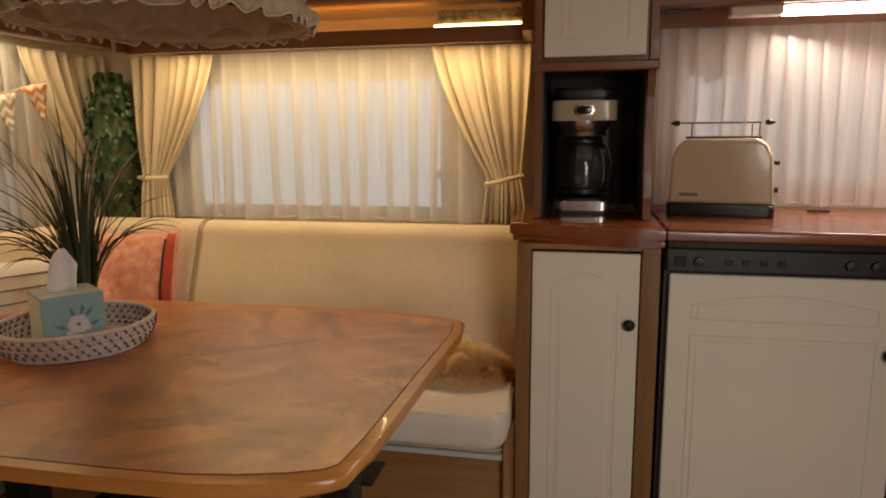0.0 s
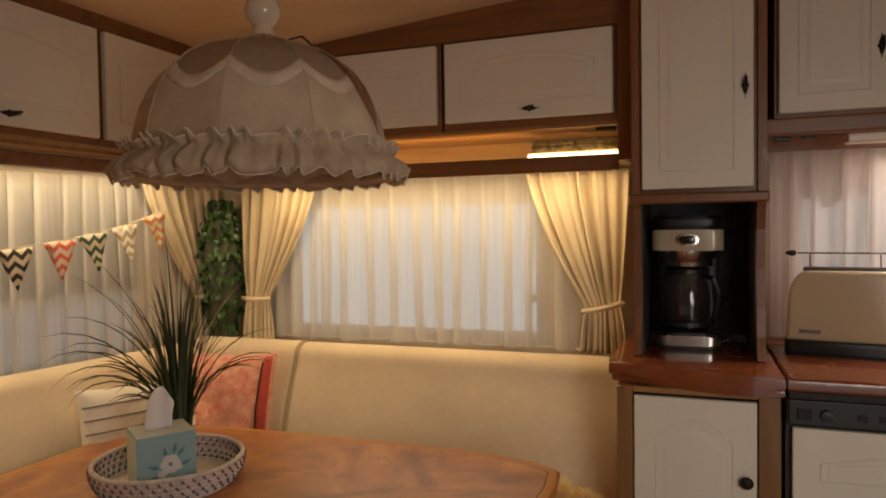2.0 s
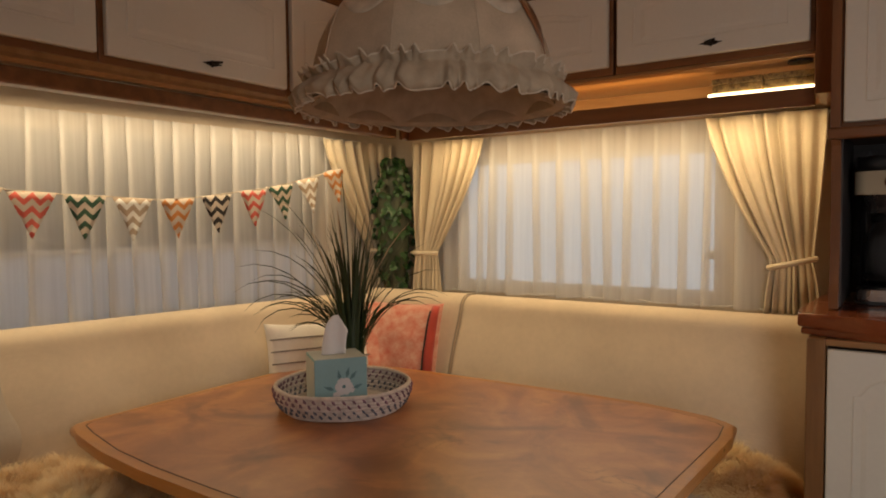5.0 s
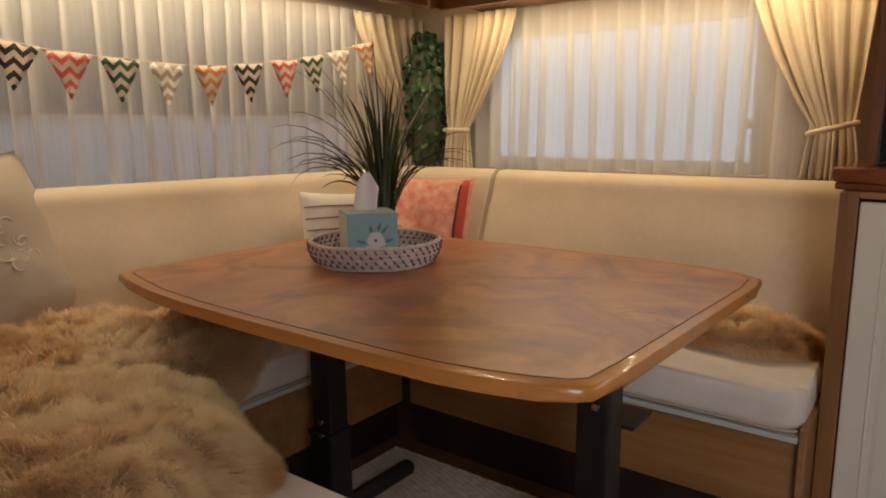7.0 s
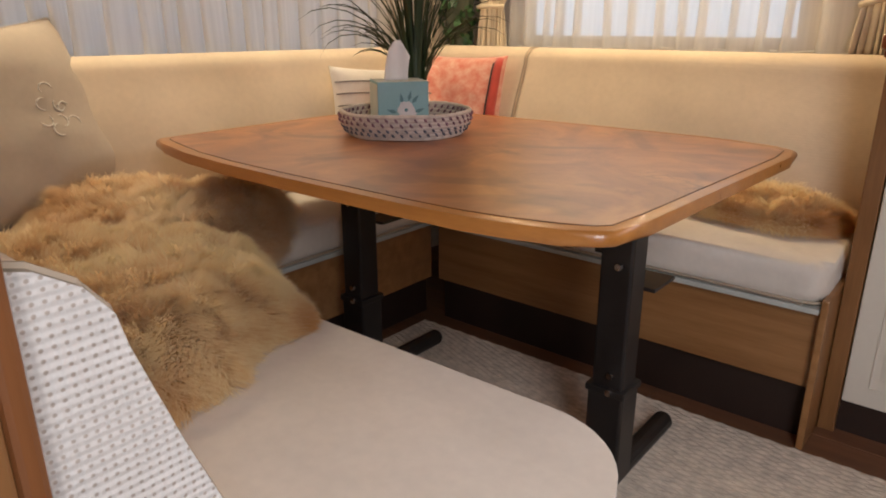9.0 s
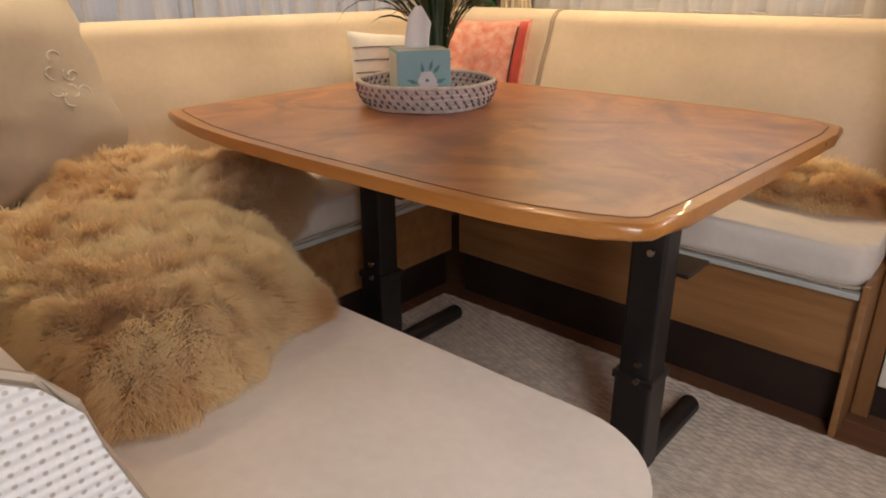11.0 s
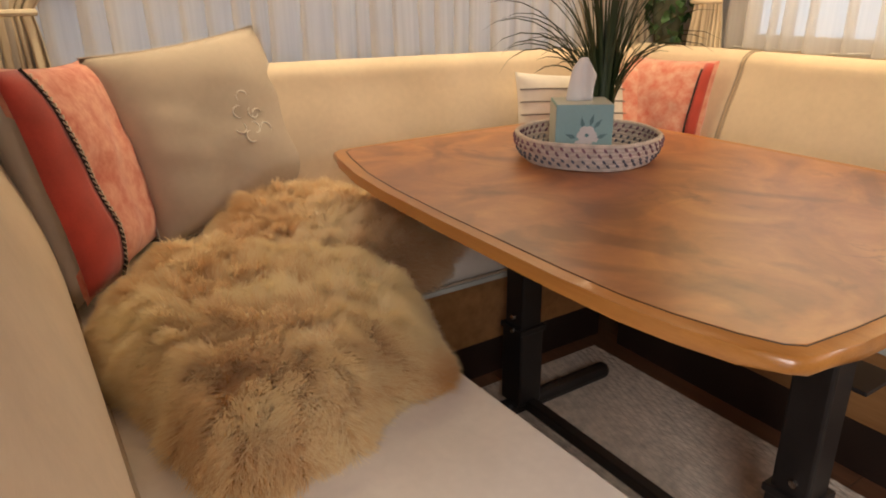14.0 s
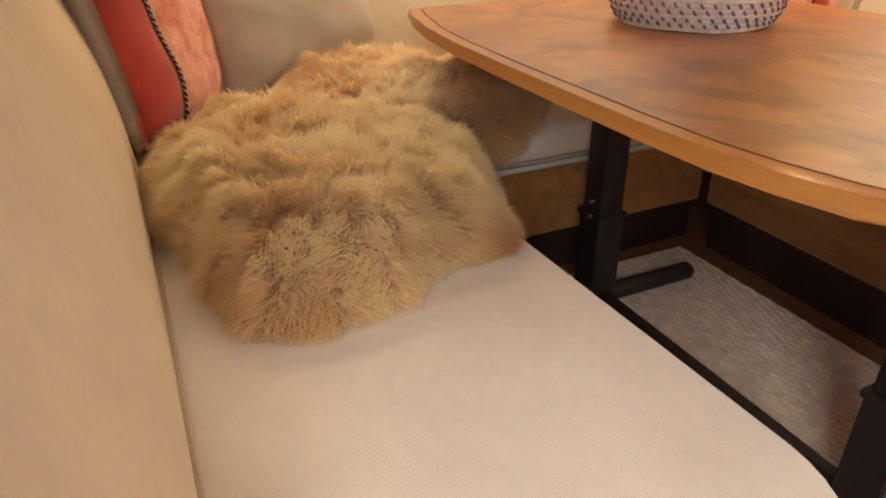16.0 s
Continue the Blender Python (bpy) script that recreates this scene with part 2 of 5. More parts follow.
BLACK = material("black_steel", (0.016, 0.013, 0.012), 0.42, 0.2, 14.0, 0.05)
IRON = material("dark_cast_handle", (0.022, 0.017, 0.014), 0.4, 0.2, 60.0, 0.2, metal=0.6)
PLINTH = material("black_brown_plinth", (0.030, 0.016, 0.011), 0.5, 0.2, 6.0, 0.05)
RUG = material("grey_sisal_rug", (0.64, 0.56, 0.46), 0.95, 0.15, 40.0, 0.4, 500.0)
FLOOR = wood("brown_vinyl_plank", (0.20, 0.095, 0.048), (0.13, 0.058, 0.028), (1.2, 14, 14), 0.4, 0.1)
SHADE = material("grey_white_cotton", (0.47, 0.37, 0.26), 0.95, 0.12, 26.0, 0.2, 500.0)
HEM = material("pale_cotton_edge", (0.66, 0.56, 0.43), 0.95, 0.1, 40.0, 0.2, 300.0)
SHADENET = sheer("thin_cotton_net", (0.54, 0.42, 0.29), 0.14, 0.35)
SHEERCOT = material("cotton_lace", (0.56, 0.44, 0.31), 0.95, 0.10, 18.0, 0.25, 240.0)
PORC = material("white_porcelain", (0.74, 0.62, 0.48), 0.18, 0.03, coat=0.5)
STEEL = material("brushed_steel", (0.62, 0.58, 0.54), 0.25, 0.05, 20.0, 0.05, 300.0, 1.0)
BLKPL = material("black_plastic", (0.012, 0.011, 0.011), 0.38, 0.2, 14.0, 0.03)
CREAMPL = material("cream_enamel", (0.56, 0.46, 0.31), 0.22, 0.02, 5.0, 0.01, coat=0.5)
TILE = material("dark_slate_tile", (0.085, 0.078, 0.080), 0.5, 0.3, 9.0, 0.15)
TILEW = material("grey_tile_ornament", (0.10, 0.10, 0.11), 0.35, 0.2, 30.0, 0.1)
GLASS = glass("clear_glass")
COFFEE = material("brown_smoked_glass", (0.03, 0.02, 0.016), 0.06, 0.1)
RED = material("coral_red_velvet", (0.50, 0.060, 0.038), 0.9, 0.15, 14.0, 0.2, 400.0, sheen=0.4)
REDPAT = material("coral_marbled_print", (0.74, 0.40, 0.28), 0.9, 0.1, 20.0, 0.2, 90.0, second=(0.52, 0.11, 0.065), sheen=0.3)
CORAL = material("coral_damask", (0.56, 0.15, 0.10), 0.9, 0.1, 34.0, 0.3, 120.0, second=(0.72, 0.44, 0.33), sheen=0.3)
LINEN = weave("beige_linen", (0.48, 0.41, 0.325), 0.0016, 0.92, 0.4)
EMBR = material("white_embroidery", (0.74, 0.70, 0.62), 0.8, 0.05, 80.0, 0.4, 700.0)
BRAID = material("black_white_braid", (0.03, 0.02, 0.02), 0.8, 0.2)
BRAIDW = material("cream_braid_stitch", (0.62, 0.52, 0.40), 0.8, 0.1)
STRIPE = weave("white_cotton", (0.74, 0.70, 0.64), 0.0018, 0.9, 0.3)
STRIPEG = material("grey_woven_stripe", (0.22, 0.20, 0.18), 0.9, 0.15, 90.0, 0.3)
LEAF = material("ivy_green", (0.028, 0.075, 0.022), 0.4, 0.35, 30.0, 0.15, 200.0, spread=0.3)
VASE = material("mossy_green_vase", (0.075, 0.085, 0.050), 0.7, 0.25, 16.0, 0.3)
BLADE = material("grass_green", (0.024, 0.040, 0.013), 0.5, 0.3, 20.0, 0.1, 200.0, spread=0.3)
DRYBLADE = material("dry_beige_blade", (0.46, 0.36, 0.24), 0.7, 0.1, 20.0, 0.1)
BASKET = material("natural_woven_rope", (0.58, 0.50, 0.45), 0.9, 0.12, 60.0, 0.4, 300.0)
PURPLE = material("violet_woven_strand", (0.23, 0.125, 0.165), 0.9, 0.2, 60.0, 0.3)
NAVY = material("navy_woven_strand", (0.13, 0.135, 0.18), 0.9, 0.2, 60.0, 0.3)
AQUA = material("pale_aqua_card", (0.26, 0.42, 0.44), 0.6, 0.05, 14.0, 0.02)
AQUAL = material("grey_white_card", (0.52, 0.54, 0.50), 0.6, 0.05, 14.0, 0.02)
FLOWER = material("white_flower_print", (0.66, 0.62, 0.62), 0.6, 0.06)
FLOWERG = material("grey_green_leaf_print", (0.12, 0.22, 0.24), 0.6, 0.1)
PAPER = material("soft_white_tissue", (0.80, 0.77, 0.75), 0.95, 0.02, 9.0, 0.1)
STRING = material("cream_cord", (0.62, 0.54, 0.42), 0.9, 0.1)
BOOK = material("worn_gilt_box", (0.42, 0.28, 0.10), 0.6, 0.4, 60.0, 0.4, 200.0, second=(0.10, 0.06, 0.02))
WINFR = material("grey_white_window_frame", (0.62, 0.60, 0.58), 0.4, 0.03)
BLIND = sheer("off_white_blind", (0.90, 0.90, 0.92), 0.14, 0.72)
SCREEN = sheer("grey_fly_screen", (0.12, 0.12, 0.125), 0.20, 0.2)
PANE = glass("acrylic_pane", (0.9, 0.94, 0.97), 0.02)
# tint painted into the pane stands for a darker outside at the kitchen
PANEK = glass("pane_dimmed_for_outside", (0.62, 0.58, 0.55), 0.02)
TUBE = glow("lit_tube_cover", (1.0, 0.86, 0.76), 3.6)
LED = glow("warm_led_bar", (1.0, 0.78, 0.42), 3.2)
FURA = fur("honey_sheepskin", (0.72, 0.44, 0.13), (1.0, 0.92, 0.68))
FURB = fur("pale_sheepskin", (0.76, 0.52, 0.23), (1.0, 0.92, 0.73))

# ---- mesh helpers ----


def part(name, bm, mat, parent=None, label=""):
    me = bpy.data.meshes.new(name)
    bm.to_mesh(me)
    bm.free()
    me.materials.append(mat)
    ob = new(name, me)
    ob.parent = parent
    if label:
        tagged(ob, label)
    return ob


def raw(name, verts, faces, mat, parent=None, label="", smooth=False):
    me = bpy.data.meshes.new(name)
    me.from_pydata([tuple(v) for v in verts], [], [tuple(f) for f in faces])
    me.materials.append(mat)
    if smooth:
        me.shade_smooth()
    ob = new(name, me)
    ob.parent = parent
    if label:
        tagged(ob, label)
    return ob


def thing(name, label, category, group="", at=(0, 0, 0), turn=0.0):
    ob = new(name)
    ob.matrix_world = pose(*at, 0, 0, turn)
    return tagged(ob, label, category, group)


def box(x0, x1, y0, y1, z0, z1, bevel=0.0, seg=2, bm=None):
    bm = bm or bmesh.new()
    own = bmesh.new()
    vs = [own.verts.new((x, y, z)) for x in (x0, x1) for y in (y0, y1) for z in (z0, z1)]
    for q in ((0, 1, 3, 2), (4, 6, 7, 5), (0, 4, 5, 1), (2, 3, 7, 6), (0, 2, 6, 4), (1, 5, 7, 3)):
        own.faces.new([vs[i] for i in q])
    if bevel:
        bmesh.ops.bevel(own, geom=own.edges[:], offset=bevel, segments=seg, affect="EDGES", profile=0.5)
    me = bpy.data.meshes.new("tmp")
    own.to_mesh(me)
    own.free()
    bm.from_mesh(me)
    bpy.data.meshes.remove(me)
    return bm


def smooth(ob, angle=40):
    ob.data.shade_smooth()
    ob.data.set_sharp_from_angle(angle=radians(angle))
    return ob


def prism(outline, z0, z1, bevel=0.0, seg=3):
    """A plate from an outline in x and y."""
    bm = bmesh.new()
    lo = [bm.verts.new((x, y, z0)) for x, y in outline]
    hi = [bm.verts.new((x, y, z1)) for x, y in outline]
    n = len(outline)
    bm.faces.new(lo[::-1]), bm.faces.new(hi)
    rim = []
    for i in range(n):
        bm.faces.new((lo[i], lo[(i + 1) % n], hi[(i + 1) % n], hi[i]))
    if bevel:
        rim = [e for e in bm.edges if abs(e.verts[0].co.z - e.verts[1].co.z) < 1e-6]
        bmesh.ops.bevel(bm, geom=rim, offset=bevel, segments=seg, affect="EDGES", profile=0.5)
    return bm


def sweep(profile, a, b, caps=True, up=(0, 0, 1)):
    """A closed profile of (out, height) pairs carried straight from a to b; out points to the left of the way."""
    a, b = Vector(a), Vector(b)
    way = (b - a).normalized()
    out = Vector(up).cross(way)
    bm = bmesh.new()
    rows = [[bm.verts.new(p + out * o + Vector(up) * h) for o, h in profile] for p in (a, b)]
    n = len(profile)
    for i in range(n):
        bm.faces.new((rows[0][i], rows[0][(i + 1) % n], rows[1][(i + 1) % n], rows[1][i]))
    if caps:
        bm.faces.new(rows[0][::-1]), bm.faces.new(rows[1])
    bmesh.ops.recalc_face_normals(bm, faces=bm.faces[:])
    return bm


def tube(points, radius, sides=8, taper=None, bm=None):
    """A round rod along points; taper gives a factor for each point."""
    bm = bm or bmesh.new()
    pts = [Vector(p) for p in points]
    rings = []
    for i, p in enumerate(pts):
        d = (pts[min(i + 1, len(pts) - 1)] - pts[max(i - 1, 0)]).normalized()
        side = d.cross(Vector((0, 0, 1)) if abs(d.z) < 0.9 else Vector((1, 0, 0))).normalized()
        over = side.cross(d)
        r = radius * (taper[i] if taper else 1)
        rings.append([bm.verts.new(p + (side * math.cos(k * math.tau / sides) + over * math.sin(k * math.tau / sides)) * r) for k in range(sides)])
    for a, b in zip(rings, rings[1:]):
        for k in range(sides):
            bm.faces.new((a[k], a[(k + 1) % sides], b[(k + 1) % sides], b[k]))
    bm.faces.new(rings[0][::-1]), bm.faces.new(rings[-1])
    bmesh.ops.recalc_face_normals(bm, faces=bm.faces[:])
    return bm


def lathe(profile, centre, sides=32, wob=None, sx=1.0, sy=1.0):
    """A turned body from (radius, height) pairs; wob(angle, i) scales the radius and lifts the ring."""
    bm = bmesh.new()
    cx, cy, cz = centre
    rings = []
    for i, (r, h) in enumerate(profile):
        ring = []
        for k in range(sides):
            a = k * math.tau / sides
            f, dz = wob(a, i) if wob else (1, 0)
            ring.append(bm.verts.new((cx + math.cos(a) * r * f * sx, cy + math.sin(a) * r * f * sy, cz + h + dz)))
        rings.append(ring)
    for a, b in zip(rings, rings[1:]):
        for k in range(sides):
            bm.faces.new((a[k], a[(k + 1) % sides], b[(k + 1) % sides], b[k]))
    if profile[0][0] < 0.02:
        bm.faces.new(rings[0][::-1])
    if profile[-1][0] < 0.02:
        bm.faces.new(rings[-1])
    return bm


def solid(ob, thick, offset=0.0):
    m = ob.modifiers.new("thick", "SOLIDIFY")
    m.thickness, m.offset = thick, offset
    return ob


def rounded(x0, x1, y0, y1, r, n=6, corners=(1, 1, 1, 1)):
    """An outline with rounded corners, anticlockwise from the lower left."""
    out = []
    for (cx, cy, a0), on in zip(((x0 + r, y0 + r, 180), (x1 - r, y0 + r, 270), (x1 - r, y1 - r, 0), (x0 + r, y1 - r, 90)), corners):
        if on:
            out += [(cx + r * math.cos(radians(a0 + 90 * k / n)), cy + r * math.sin(radians(a0 + 90 * k / n))) for k in range(n + 1)]
        else:
            out.append((x0 if cx < (x0 + x1) / 2 else x1, y0 if cy < (y0 + y1) / 2 else y1))
    return out


def puffed(u, v, thick, seed, crease=1.0):
    """Half thickness of a filled cushion at u, v (-1 to 1), with its creases."""
    rnd = random.Random(seed)
    ph = [rnd.uniform(0, 6.28) for _ in range(6)]
    puff = max(0.0, (1 - u**4) * (1 - v**4)) ** 0.55
    wr = 0.09 * math.sin(5 * u + 3 * v + ph[0]) * math.sin(4 * v - 2 * u + ph[1]) + 0.045 * math.sin(11 * u - 7 * v + ph[2]) * math.sin(3 * v + ph[3]) + 0.03 * math.sin(17 * v + 5 * u + ph[4]) * (1 - abs(v)) * math.sin(4 * u + ph[5])
    return thick / 2 * puff * (1 + crease * wr) * (1 - 0.18 * v)


def pillow(name, parent, mat, w, h, thick, seed=0, crease=1.0, n=30):
    """A filled square cushion, standing in its own x-z plane with its lower edge at z = 0; corners drawn out to points."""
    verts, faces = [], []
    for side in (1, -1):
        base = len(verts)
        for j in range(n + 1):
            for i in range(n + 1):
                u, v = 2 * i / n - 1, 2 * j / n - 1
                x = u * w / 2 * (1 - 0.06 * (1 - v * v) * abs(u) ** 3)
                z = h / 2 + v * h / 2 * (1 - 0.06 * (1 - u * u) * abs(v) ** 3)
                verts.append((x, side * puffed(u, v, thick, seed, crease), z))
        for j in range(n):
            for i in range(n):
                a = base + j * (n + 1) + i
                q = (a, a + 1, a + n + 2, a + n + 1)
                faces.append(q if side < 0 else q[::-1])
    ob = raw(name, verts, faces, mat, parent, smooth=True)
    bm = bmesh.new()
    bm.from_mesh(ob.data)
    bmesh.ops.remove_doubles(bm, verts=bm.verts[:], dist=0.0004)
    bm.to_mesh(ob.data)
    bm.free()
    ob.data.shade_smooth()
    return ob


def panel_door(name, parent, mat, w, h, arch=0.03, margin=0.05, thick=0.018):
    """A cabinet door in its own x-z plane, facing -y, with a raised frame line and an arched field."""
    door = part(name, box(0, w, -thick, 0, 0, h, 0.004), mat, parent)
    field = []
    m, top = margin, h - margin - arch
    field += [(m, m), (w - m, m), (w - m, top)]
    k = 14
    for i in range(k + 1):
        t = i / k
        x = (w - m) - t * (w - 2 * m)
        s = abs(2 * t - 1)
        bulge = 1 - max(0, s - 0.0) ** 2 if s < 0.72 else max(0.0, 0.4816 * (1 - (s - 0.72) / 0.16)) if s < 0.88 else 0
        field.append((x, top + arch * bulge))
    field.append((m, top))
    seen, pts = set(), []
    for p in field:
        q = (round(p[0], 4), round(p[1], 4))
        if q not in seen:
            seen.add(q)
            pts.append(q)
    loop = [(x, -thick, z) for x, z in pts]
    part("bead", tube(loop + [loop[0]], 0.0028, 6), mat, door)
    cx, cz = w / 2, h / 2
    inner = [(cx + (x - cx) * (1 - 0.036 / w), cz + (z - cz) * (1 - 0.036 / h)) for x, z in pts]
    bm = bmesh.new()
    lo = [bm.verts.new((x, -thick + 0.001, z)) for x, z in inner]
    hi = [bm.verts.new((cx + (x - cx) * (1 - 0.05 / w), -thick - 0.0022, cz + (z - cz) * (1 - 0.05 / h))) for x, z in inner]
    bm.faces.new(hi)
    for i in range(len(lo)):
        bm.faces.new((lo[i], lo[(i + 1) % len(lo)], hi[(i + 1) % len(lo)], hi[i]))
    bmesh.ops.recalc_face_normals(bm, faces=bm.faces[:])
    part("field", bm, mat, door)
    return door


def twist_handle(parent, x, z, upright, y=-0.018):
    """A small dark cast turn-handle on an oval plate."""
    s = (0.30, 1.0) if upright else (1.0, 0.30)
    pts = [(math.cos(a) * 0.026 * s[0] * (1.25 if abs(math.sin(2 * a)) < 0.5 else 0.8), math.sin(a) * 0.026 * s[1] * (1.25 if abs(math.sin(2 * a)) < 0.5 else 0.8)) for a in [i * math.tau / 20 for i in range(20)]]
    bm = bmesh.new()
    lo = [bm.verts.new((x + px, y, z + pz)) for px, pz in pts]
    hi = [bm.verts.new((x + px * 0.8, y - 0.005, z + pz * 0.8)) for px, pz in pts]
    bm.faces.new(hi)
    for i in range(20):
        bm.faces.new((lo[i], lo[(i + 1) % 20], hi[(i + 1) % 20], hi[i]))
    bmesh.ops.recalc_face_normals(bm, faces=bm.faces[:])
    tube([(x, y - 0.003, z), (x, y - 0.016, z)], 0.004, 8, bm=bm)
    e = (0.012, 0.0) if not upright else (0.0, 0.012)
    tube([(x - e[0], y - 0.016, z - e[1]), (x, y - 0.019, z), (x + e[0] * 1.3, y - 0.022, z + e[1] * 1.3 + 0.004)], 0.0045, 8, (0.7, 1.1, 0.6), bm=bm)
    return part("handle", bm, IRON, parent, "small dark cast-metal turn handle")


def knob(parent, x, z, y=-0.018):
    bm = lathe([(0.0, 0), (0.006, 0), (0.006, 0.006), (0.013, 0.010), (0.0155, 0.015), (0.012, 0.021), (0.0, 0.023)], (0, 0, 0), 20)
    bmesh.ops.rotate(bm, verts=bm.verts[:], cent=(0, 0, 0), matrix=Matrix.Rotation(radians(90), 3, "X"))
    bmesh.ops.translate(bm, verts=bm.verts[:], vec=(x, y, z))
    return smooth(part("knob", bm, IRON, parent, "round dark knob"))

# ---- structure ----
YB, YN, XR = 2.42, -0.12, 2.3          # inner faces of the kitchen-side wall, the door-side wall and the rear wall


def xe(y):
    """Inner face of the slanting end wall."""
    return -1.88 + 0.12 * y


def setting(name, bm, mat):
    return tagged(part(name, bm, mat), kind="structure")


def wall_with_holes(name, length, height, thick, holes, mat, m):
    """A wall in its own x-z plane, its inner face at y = 0, with openings (x0, x1, z0, z1) sorted along x."""
    bm, x = bmesh.new(), 0.0
    for x0, x1, z0, z1 in holes:
        box(x, x0, 0, thick, 0, height, bm=bm)
        box(x0, x1, 0, thick, 0, z0, bm=bm)
        box(x0, x1, 0, thick, z1, height, bm=bm)
        x = x1
    box(x, length, 0, thick, 0, height, bm=bm)
    ob = setting(name, bm, mat)
    ob.matrix_world = m
    return ob


HALF = math.degrees(math.atan(0.12))
wall_with_holes("wall_back", 4.4, 2.1, 0.04, [(0.91, 1.915, 0.895, 1.41), (2.66, 3.40, 1.00, 1.40)], WALL, pose(-2.1, YB, 0))
wall_with_holes("wall_end", 2.75, 2.1, 0.04, [(0.45, 2.30, 0.84, 1.44)], WALL, pose(xe(-0.2), -0.2, 0, 0, 0, 90 - HALF))
# this wall's doorway is assumed, to hold the added fill lamp
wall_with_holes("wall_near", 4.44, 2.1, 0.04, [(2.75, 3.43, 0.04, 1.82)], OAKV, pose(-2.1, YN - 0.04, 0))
# this wall and wall_near are unseen; brown wood reduces the light they bounce
setting("wall_right", box(XR, XR + 0.04, YN - 0.04, YB + 0.04, 0, 2.1), DARKOAKV)
prof = [(-2.2, 1.845), (-1.22, 1.886), (-0.85, 1.897), (-0.3, 1.945), (0.3, 1.985), (1.2, 2.0), (2.4, 2.0)]
bm = bmesh.new()
rows = [[bm.verts.new((x, y, z + dz)) for x, z in prof] for y, dz in ((YN - 0.04, 0), (YB + 0.04, 0))]
tops = [[bm.verts.new((x, y, z + 0.03)) for x, z in prof] for y in (YN - 0.04, YB + 0.04)]
for i in range(len(prof) - 1):
    bm.faces.new((rows[0][i], rows[1][i], rows[1][i + 1], rows[0][i + 1]))
    bm.faces.new((tops[0][i], tops[0][i + 1], tops[1][i + 1], tops[1][i]))
setting("ceiling", bm, CEIL)
floor = setting("floor", box(-2.1, XR, YN, YB, -0.05, -0.006), PLINTH)


def window(name, w, h, m, pane_mat, bars=(), blind=0.0):
    """A hung acrylic caravan window, frame, pane, catches, in its own x-z plane."""
    ob = new(name)
    ob.matrix_world = m
    tagged(ob, kind="structure")
    bm = bmesh.new()
    for x0, x1, z0, z1 in ((0, w, 0, 0.035), (0, w, h - 0.035, h), (0, 0.035, 0.035, h - 0.035), (w - 0.035, w, 0.035, h - 0.035)):
        box(x0, x1, 0.006, 0.032, z0, z1, 0.004, bm=bm)
    part("window_frame", bm, WINFR, ob)
    pane = part("pane", box(0.03, w - 0.03, 0.024, 0.027, 0.03, h - 0.03), pane_mat, ob)
    pane.visible_shadow = False
    for x, z in bars:
        c = box(x - 0.014, x + 0.014, -0.012, 0.006, z - 0.02, z + 0.008, 0.003)
        box(x - 0.006, x + 0.03, -0.026, -0.012, z - 0.008, z + 0.004, 0.003, bm=c)
        part("catch", c, WINFR, ob, "grey window catch")
    if blind:
        b = box(0.01, w - 0.01, -0.016, -0.004, 0.0, blind, 0.002)
        part("blind", b, BLIND, ob, "off-white pleated blind drawn up halfway")
        part("blind_rail", box(0.01, w - 0.01, -0.022, 0.0, blind, blind + 0.014, 0.003), WINFR, ob)
        # assumed screen, added to darken the window above the blind
        part("fly_screen", box(0.01, w - 0.01, -0.012, -0.010, blind + 0.015, h - 0.01), SCREEN, ob, "fine grey insect screen drawn down to the blind")
    return ob


window("window_1", 1.005, 0.515, pose(-1.19, YB, 0.895), PANE, ((0.965, 0.16), (0.87, 0.02)))
window("window_2", 1.85, 0.60, pose(xe(-0.2), -0.2, 0, 0, 0, 90 - HALF) @ pose(0.45, 0, 0.84), PANE, ((0.5, 0.03), (1.4, 0.03)), 0.235)
window("window_3", 0.74, 0.40, pose(0.56, YB, 1.00), PANEK, ((0.10, 0.36),))

# ---- overhead cupboards ----


def overhead(w, h, m, label, handle_x, depth=0.30, arch=0.03):
    t = thing("overhead_cabinet", label, "cupboard", "overhead cupboards")
    t.matrix_world = m
    part("body", box(0, w, 0.002, depth, -0.02, h + 0.02, 0.002), DARKOAK, t)
    d = panel_door("door", t, WHITE, w - 0.02, h, arch, 0.05)
    d.location = (0.01, 0, 0)
    if handle_x is not None:
        twist_handle(d, handle_x, 0.028, False)
    return t


LAB = "cream-white overhead locker with an arched panel door in brown wood"
overhead(0.515, 0.238, pose(-0.425, 2.090, 1.608), LAB, 0.26)
overhead(0.78, 0.238, pose(-1.212, 2.090, 1.608), LAB, None)
for y0, w in ((-0.10, 0.55), (0.452, 0.535), (0.990, 0.558), (1.551, 0.545)):
    overhead(w, 0.292, pose(-1.222, y0, 1.550, 0, 0, 90), LAB, w / 2)
# fascia bands above the doors follow the ceiling
bm = bmesh.new()
for x0, x1, z0, z1 in ((-1.23, -0.85, 1.886, 1.898), (-0.85, -0.3, 1.898, 1.946), (-0.3, 0.135, 1.946, 1.978)):
    vs = [bm.verts.new(p) for p in ((x0, 2.082, 1.853), (x1, 2.082, 1.853), (x1, 2.082, z1), (x0, 2.082, z0))]
    bm.faces.new(vs)
    vb = [bm.verts.new(p) for p in ((x0, 2.11, 1.853), (x1, 2.11, 1.853), (x1, 2.11, z1), (x0, 2.11, z0))]
    bm.faces.new(vb[::-1])
    bm.faces.new((vs[1], vs[0], vb[0], vb[1]))
setting("trim_fascia_back", bm, DARKOAK)
setting("trim_fascia_end", box(-1.26, -1.214, YN, 2.08, 1.846, 1.892, 0.004), DARKOAK)
setting("trim_post_back", box(0.092, 0.133, 2.075, 2.40, 1.475, 1.97, 0.002), DARKOAKV)

